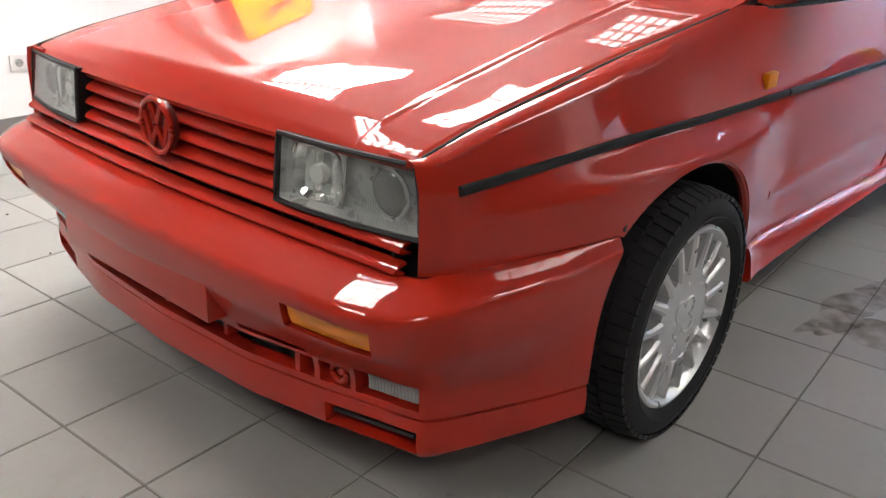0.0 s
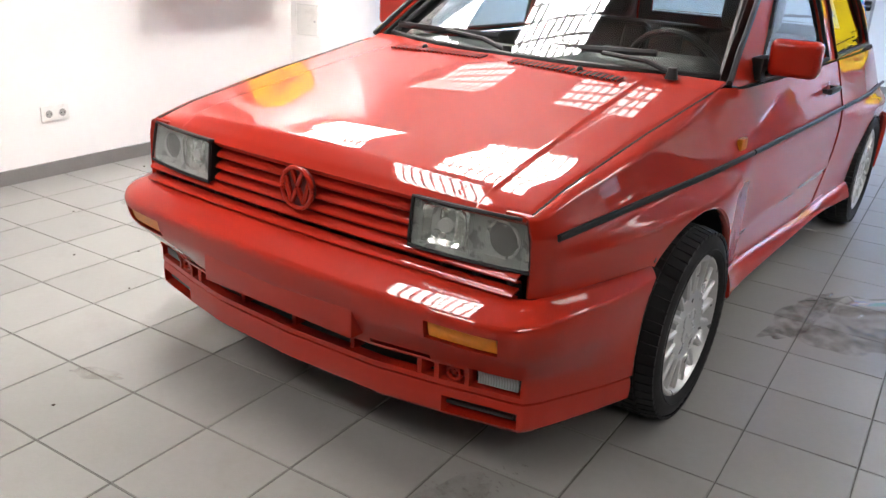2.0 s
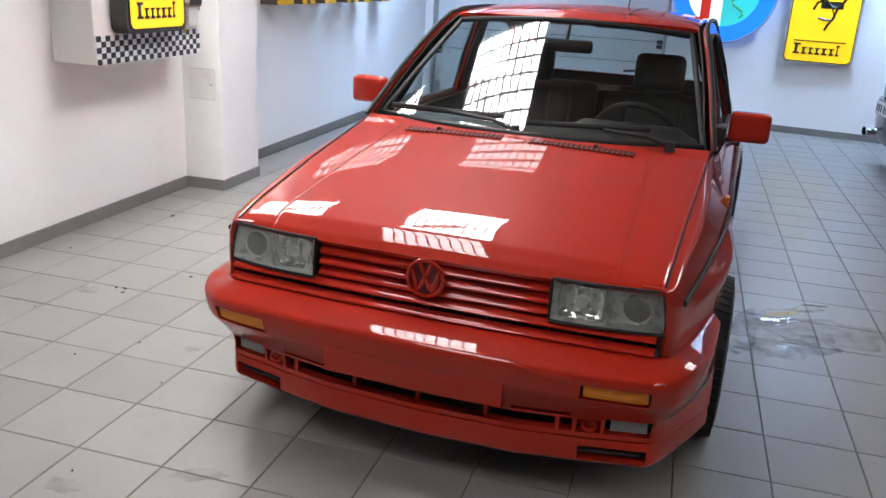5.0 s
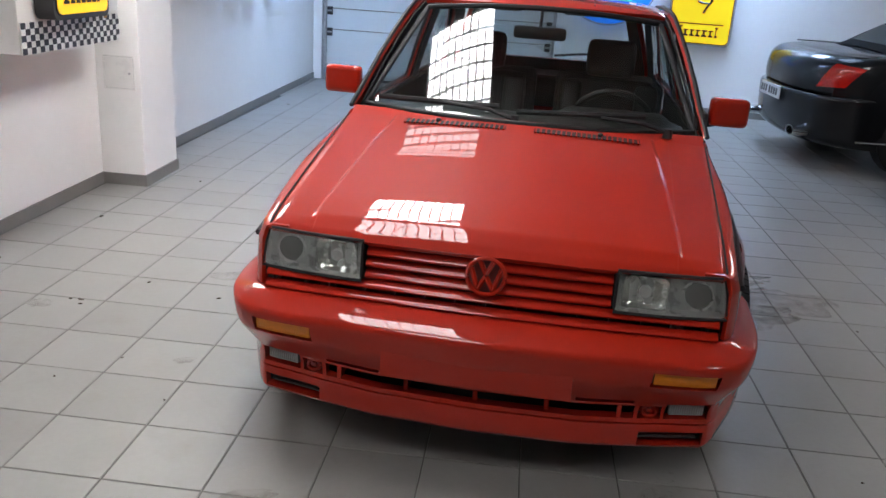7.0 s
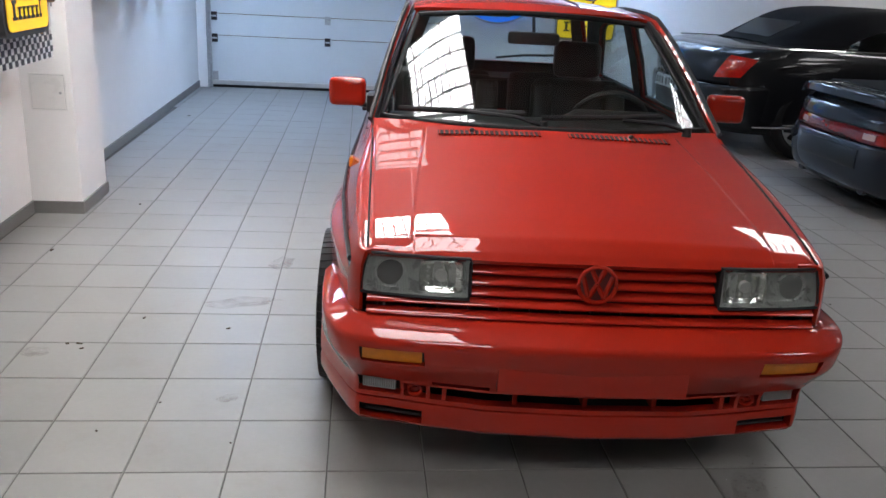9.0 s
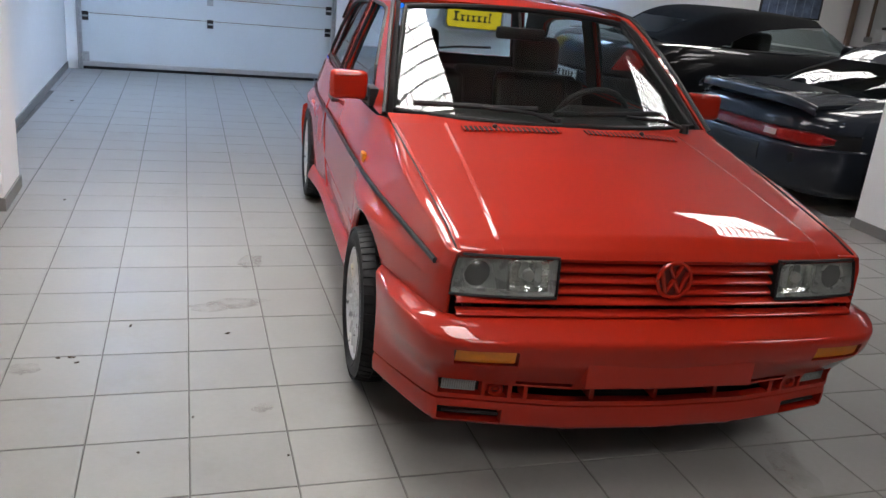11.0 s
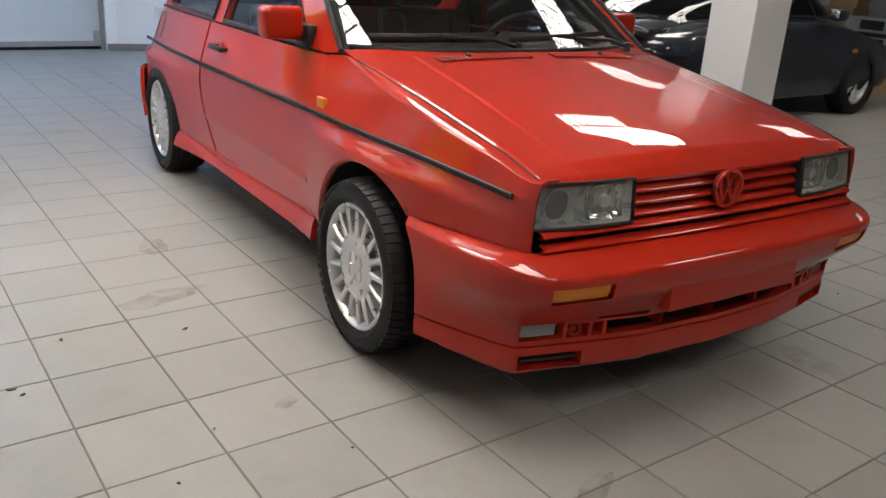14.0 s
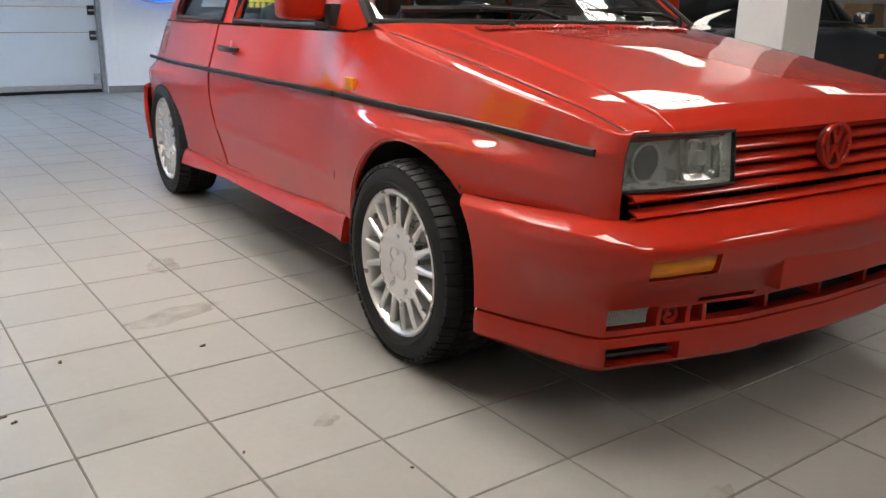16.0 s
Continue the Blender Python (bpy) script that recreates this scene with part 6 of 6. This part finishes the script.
def carton(x, y, z, w, d, h, turn=0):
    c_ = empty("cardboard_box", "closed brown cardboard box by the far wall", "box", "stacked boxes", m=pose(x, y, z, 0, 0, turn))
    part("body", boxes((-w / 2, w / 2, -d / 2, d / 2, 0, h), bevel=0.004), CARD, c_, smooth=False)
    part("tape", boxes((-w / 2 - 0.001, w / 2 + 0.001, -0.025, 0.025, h - 0.08, h + 0.001)), WOOD, c_, smooth=False)


bench = empty("workbench", "dark workbench with boxes on it", "bench", m=pose(8.3, 5.1, 0, 0, 0, 4))
part("top", boxes((-0.35, 0.35, -0.7, 0.7, 0.60, 0.65), bevel=0.004), SIGN_BLACK, bench, smooth=False)
for x, y in ((-0.3, -0.65), (0.3, -0.65), (-0.3, 0.65), (0.3, 0.65)):
    part("leg", boxes((x - 0.03, x + 0.03, y - 0.03, y + 0.03, 0, 0.60)), STEEL, bench, smooth=False)
part("front_panel", boxes((-0.34, -0.32, -0.6, 0.6, 0.05, 0.58)), SIGN_BLACK, bench, smooth=False)
unit = empty("grey_appliance", "grey metal appliance with a dark front on the bench", "appliance", m=pose(8.25, 4.75, 0.65, 0, 0, 4))
part("case", boxes((-0.2, 0.2, -0.3, 0.3, 0, 0.17), bevel=0.006), STEEL, unit, smooth=False)
part("front", boxes((-0.206, -0.2, -0.2, 0.1, 0.03, 0.14)), SIGN_BLACK, unit, smooth=False)
carton(8.3, 5.25, 0.65, 0.35, 0.45, 0.26)
carton(8.32, 5.22, 0.91, 0.32, 0.36, 0.2, 6)
carton(7.9, 4.35, 0.0, 0.4, 0.55, 0.42, 3)
carton(8.4, 3.85, 0.0, 0.4, 0.35, 0.36, -4)
cable = solo("hanging_cable", tube(bmesh.new(), [(9.0, 4.62, 2.4), (8.98, 4.60, 1.4), (8.97, 4.6, 0.92)], 0.01, 6), SIGN_BLACK, "black cable hanging down the white wall", "cable")
cable.parent = None

# ---- small things on the floor ----
LEAF = material("dry_leaf", (0.06, 0.045, 0.03), 0.8, vary=0.4, scale=60)


def leaf(x, y, size, turn, rng):
    bm = bmesh.new()
    n = 9
    top = [bm.verts.new((size * (0.6 + 0.5 * rng.random()) * math.cos(k * math.tau / n), size * 0.6 * (0.5 + 0.6 * rng.random()) * math.sin(k * math.tau / n), 0.002 + size * 0.22 * rng.random())) for k in range(n)]
    low = [bm.verts.new((v.co.x * 0.95, v.co.y * 0.95, 0.0)) for v in top]
    mid, base = bm.verts.new((0, 0, size * 0.12)), bm.verts.new((0, 0, 0.0))
    for k in range(n):
        bm.faces.new((top[k], top[(k + 1) % n], mid))
        bm.faces.new((low[k], low[(k + 1) % n], base))
        bm.faces.new((top[k], top[(k + 1) % n], low[(k + 1) % n], low[k]))
    return solo("leaf_crumb", bm, LEAF, "dry brown leaf crumb on the floor tiles", "debris", "", "crumbs on the floor", m=pose(x, y, 0.0005, 0, 0, turn))


rng = random.Random(11)
for x, y, size in ((-1.856, 1.006, 0.016), (-1.90, 1.00, 0.010), (-1.83, 0.96, 0.011), (-1.68, 1.28, 0.012), (-2.42, 2.12, 0.018), (-2.50, 1.35, 0.009), (-2.25, 3.05, 0.012), (-2.78, 6.3, 0.02), (-1.40, 0.55, 0.006), (-1.10, 0.30, 0.006), (-1.55, 0.35, 0.007), (-0.98, -0.28, 0.007), (-0.55, -0.32, 0.006), (1.25, 0.42, 0.006), (-1.30, 1.20, 0.012), (-2.05, 0.65, 0.008), (1.62, 1.75, 0.007)):
    leaf(x, y, size, rng.uniform(0, 360), rng)


def patch(name, x, y, w, d, turn, mat, label, category, seed, z=0.0006, ragged=0.35):
    """A thin ragged film on the floor."""
    r = random.Random(seed)
    bm = bmesh.new()
    n = 40
    ph = [r.uniform(0, math.tau) for _ in range(4)]
    rim = []
    for k in range(n):
        a = k * math.tau / n
        q = 1 + ragged * (0.5 * math.sin(2 * a + ph[0]) + 0.3 * math.sin(5 * a + ph[1]) + 0.2 * math.sin(9 * a + ph[2]))
        rim.append((w * q * math.cos(a), d * q * math.sin(a)))
    a_ = [bm.verts.new((p[0], p[1], 0.0)) for p in rim]
    b_ = [bm.verts.new((p[0] * 0.985, p[1] * 0.985, z)) for p in rim]
    c_ = bm.verts.new((0, 0, z))
    for k in range(n):
        bm.faces.new((b_[k], b_[(k + 1) % n], c_))
        bm.faces.new((a_[k], a_[(k + 1) % n], b_[(k + 1) % n], b_[k]))
    return solo(name, bm, mat, label, category, "stuff", "", m=pose(x, y, 0.0004, 0, 0, turn))


def film(name, color, rough, strength):
    """A thin stain: a tinted layer that thins out in blotches."""
    m = material(name, color, rough, vary=0.2, scale=20)
    nt = m.node_tree
    out, b = nt.nodes["Material Output"], nt.nodes["Principled BSDF"]
    tr, mix, no, ra = nt.nodes.new("ShaderNodeBsdfTransparent"), nt.nodes.new("ShaderNodeMixShader"), nt.nodes.new("ShaderNodeTexNoise"), nt.nodes.new("ShaderNodeMapRange")
    tc = nt.nodes.new("ShaderNodeTexCoord")
    no.inputs["Scale"].default_value, no.inputs["Detail"].default_value = 14, 6
    ra.inputs["From Min"].default_value, ra.inputs["From Max"].default_value = 0.35, 0.65
    ra.inputs["To Min"].default_value, ra.inputs["To Max"].default_value = 0.0, strength
    nt.links.new(tc.outputs["Object"], no.inputs["Vector"])
    nt.links.new(no.outputs["Fac"], ra.inputs["Value"])
    nt.links.new(ra.outputs[0], mix.inputs[0])
    nt.links.new(tr.outputs[0], mix.inputs[1])
    nt.links.new(b.outputs[0], mix.inputs[2])
    nt.links.new(mix.outputs[0], out.inputs[0])
    return m


DIRT = film("brown_dirt_film", (0.20, 0.155, 0.105), 0.5, 0.30)
WATER = glass("water_film", (0.92, 0.90, 0.87), 0.01, ior=1.40)
patch("dirt_stain", -1.17, 0.60, 0.035, 0.030, 20, DIRT, "brown spot on the floor tile", "stain", 1)
patch("dirt_stain", -1.30, 1.50, 0.17, 0.06, 10, DIRT, "brown smudge on the floor tiles", "stain", 2)
patch("dirt_stain", -2.0, 0.92, 0.05, 0.05, 0, DIRT, "brown spot on the floor tile", "stain", 3)
patch("dirt_stain", -0.95, -0.35, 0.05, 0.04, 0, DIRT, "brown spot on the floor tile", "stain", 4)
patch("dirt_stain", -0.62, -0.14, 0.09, 0.03, 30, DIRT, "brown smudge on the floor tiles", "stain", 5)
patch("dirt_stain", -1.20, 2.05, 0.12, 0.05, 80, DIRT, "brown smudge on the floor tiles", "stain", 6)
patch("dirt_stain", 1.32, 2.02, 0.26, 0.20, 20, DIRT, "brown dirt round the puddle", "stain", 7)
patch("water_puddle", 1.12, 2.13, 0.20, 0.11, 40, WATER, "shallow clear puddle on the floor tiles", "puddle", 8)
WET = film("wet_brown_film", (0.13, 0.10, 0.07), 0.22, 0.55)
patch("dirt_stain", 0.95, 1.86, 0.07, 0.30, -12, WET, "dark wet brown stain along the tile joint", "stain", 12)
patch("dirt_stain", 1.16, 1.78, 0.22, 0.14, 25, WET, "dark wet brown stain beside the puddle", "stain", 14)
patch("water_puddle", 1.27, 2.33, 0.10, 0.05, 30, WATER, "shallow clear puddle on the floor tiles", "puddle", 15)
patch("water_puddle", 0.56, 0.06, 0.06, 0.16, -12, film("damp_film", (0.26, 0.25, 0.23), 0.15, 0.20), "damp patch on the tiles below the bumper", "puddle", 16)

# drops of water on the tiles below the bumper
rng = random.Random(21)
bm = bmesh.new()
for k in range(70):
    a = rng.random()
    x, y = lerp(0.50, 0.64, a) + rng.gauss(0, 0.030), lerp(-0.06, 0.30, a) + rng.gauss(0, 0.035)
    r = rng.uniform(0.002, 0.006)
    bmesh.ops.create_uvsphere(bm, u_segments=8, v_segments=5, radius=r, matrix=pose(x, y, 0.0006) @ Matrix.Diagonal((1, rng.uniform(0.6, 1.0), 0.22, 1)))
solo("water_drops", bm, glass("water_drop", (0.95, 0.95, 0.94), 0.02, ior=1.45), "clear water drops on the floor tiles", "water", "stuff")

# ---- floor ----
TILE, TURN_T, TX, TY = 0.308, math.radians(3.5), -1.461, 1.348
FLOOR_TILE = material("grey_floor_tile", (0.235, 0.229, 0.216), 0.38, vary=0.07, scale=3.0, bump=0.06, bump_scale=140, rough_vary=0.04)
nt = FLOOR_TILE.node_tree
info, mr, mx = nt.nodes.new("ShaderNodeObjectInfo"), nt.nodes.new("ShaderNodeMapRange"), nt.nodes.new("ShaderNodeVectorMath")
mr.inputs["To Min"].default_value, mr.inputs["To Max"].default_value = 0.94, 1.05
mx.operation = "SCALE"
pb = nt.nodes["Principled BSDF"]
src = pb.inputs["Base Color"].links[0].from_socket
nt.links.new(info.outputs["Random"], mr.inputs["Value"])
nt.links.new(src, mx.inputs[0])
nt.links.new(mr.outputs[0], mx.inputs["Scale"])
# faint brown smudges that run on from tile to tile
geo, sm, sr, st = (nt.nodes.new(k) for k in ("ShaderNodeNewGeometry", "ShaderNodeTexNoise", "ShaderNodeMapRange", "ShaderNodeMix"))
sm.inputs["Scale"].default_value, sm.inputs["Detail"].default_value, sm.inputs["Roughness"].default_value = 2.6, 7, 0.68
sr.inputs["From Min"].default_value, sr.inputs["From Max"].default_value = 0.55, 0.72
sr.inputs["To Min"].default_value, sr.inputs["To Max"].default_value = 0.0, 0.30
st.data_type = "RGBA"
nt.links.new(geo.outputs["Position"], sm.inputs["Vector"])
nt.links.new(sm.outputs["Fac"], sr.inputs["Value"])
nt.links.new(sr.outputs[0], st.inputs[0])
nt.links.new(mx.outputs[0], st.inputs[6])
st.inputs[7].default_value = (0.16, 0.142, 0.115, 1)
nt.links.new(st.outputs[2], pb.inputs["Base Color"])
bm = boxes((LEFT - 0.3, RIGHT + 0.4, NEAR - 0.3, BACK + 0.7, -0.12, -0.0035))
floor = solo("floor", bm, GROUT, "floor of square grey tiles with dark joints", "", "structure", smooth=False)
floor.matrix_basis = ROOM


def tile_mesh():
    bm = bmesh.new()
    h, b = TILE / 2 - 0.0021, 0.0016
    a = [bm.verts.new((x * h, y * h, -0.0032)) for x, y in ((-1, -1), (1, -1), (1, 1), (-1, 1))]
    c = [bm.verts.new((x * (h - b), y * (h - b), 0)) for x, y in ((-1, -1), (1, -1), (1, 1), (-1, 1))]
    bm.faces.new(c)
    for i in range(4):
        bm.faces.new((a[i], a[(i + 1) % 4], c[(i + 1) % 4], c[i]))
    return bm


tile_data = finish("tile", tile_mesh(), FLOOR_TILE, False)
lay = pose(TX, TY, 0, 0, 0, 3.5)
inv_room = ROOM.inverted()
verts, faces = [], []
rng = random.Random(5)
back_to_floor = ROOM.inverted()
for i in range(-20, 50):
    for j in range(-30, 34):
        p = lay @ Vector(((i + 0.5) * TILE, (j + 0.5) * TILE, 0))
        q = inv_room @ p
        if not (LEFT - 0.1 < q.x < RIGHT + 0.1 and NEAR - 0.1 < q.y < BACK + 0.1):
            continue
        tilt = pose(p.x, p.y, rng.uniform(-0.0004, 0.0004), rng.uniform(-0.05, 0.05), rng.uniform(-0.05, 0.05), 3.5 + 90 * rng.randrange(4))
        if -2.75 < p.x < 2.05 and -0.95 < p.y < 3.2:
            t = new("tile", tile_data)
            t.parent = floor
            t.matrix_basis = back_to_floor @ tilt
        else:
            h, b, n = TILE / 2 - 0.0021, 0.0016, len(verts)
            m = back_to_floor @ tilt
            for hh, z in ((h, -0.0032), (h - b, 0)):
                for x, y in ((-1, -1), (1, -1), (1, 1), (-1, 1)):
                    verts.append(tuple(m @ Vector((x * hh, y * hh, z))))
            faces.append((n + 4, n + 5, n + 6, n + 7))
            faces += [(n + k, n + (k + 1) % 4, n + 4 + (k + 1) % 4, n + 4 + k) for k in range(4)]
me = bpy.data.meshes.new("tiles")
me.from_pydata(verts, [], faces)
me.materials.append(FLOOR_TILE)
far = new("far_tiles", me)
far.parent = floor
tagged(far, "further grey floor tiles", kind="stuff")
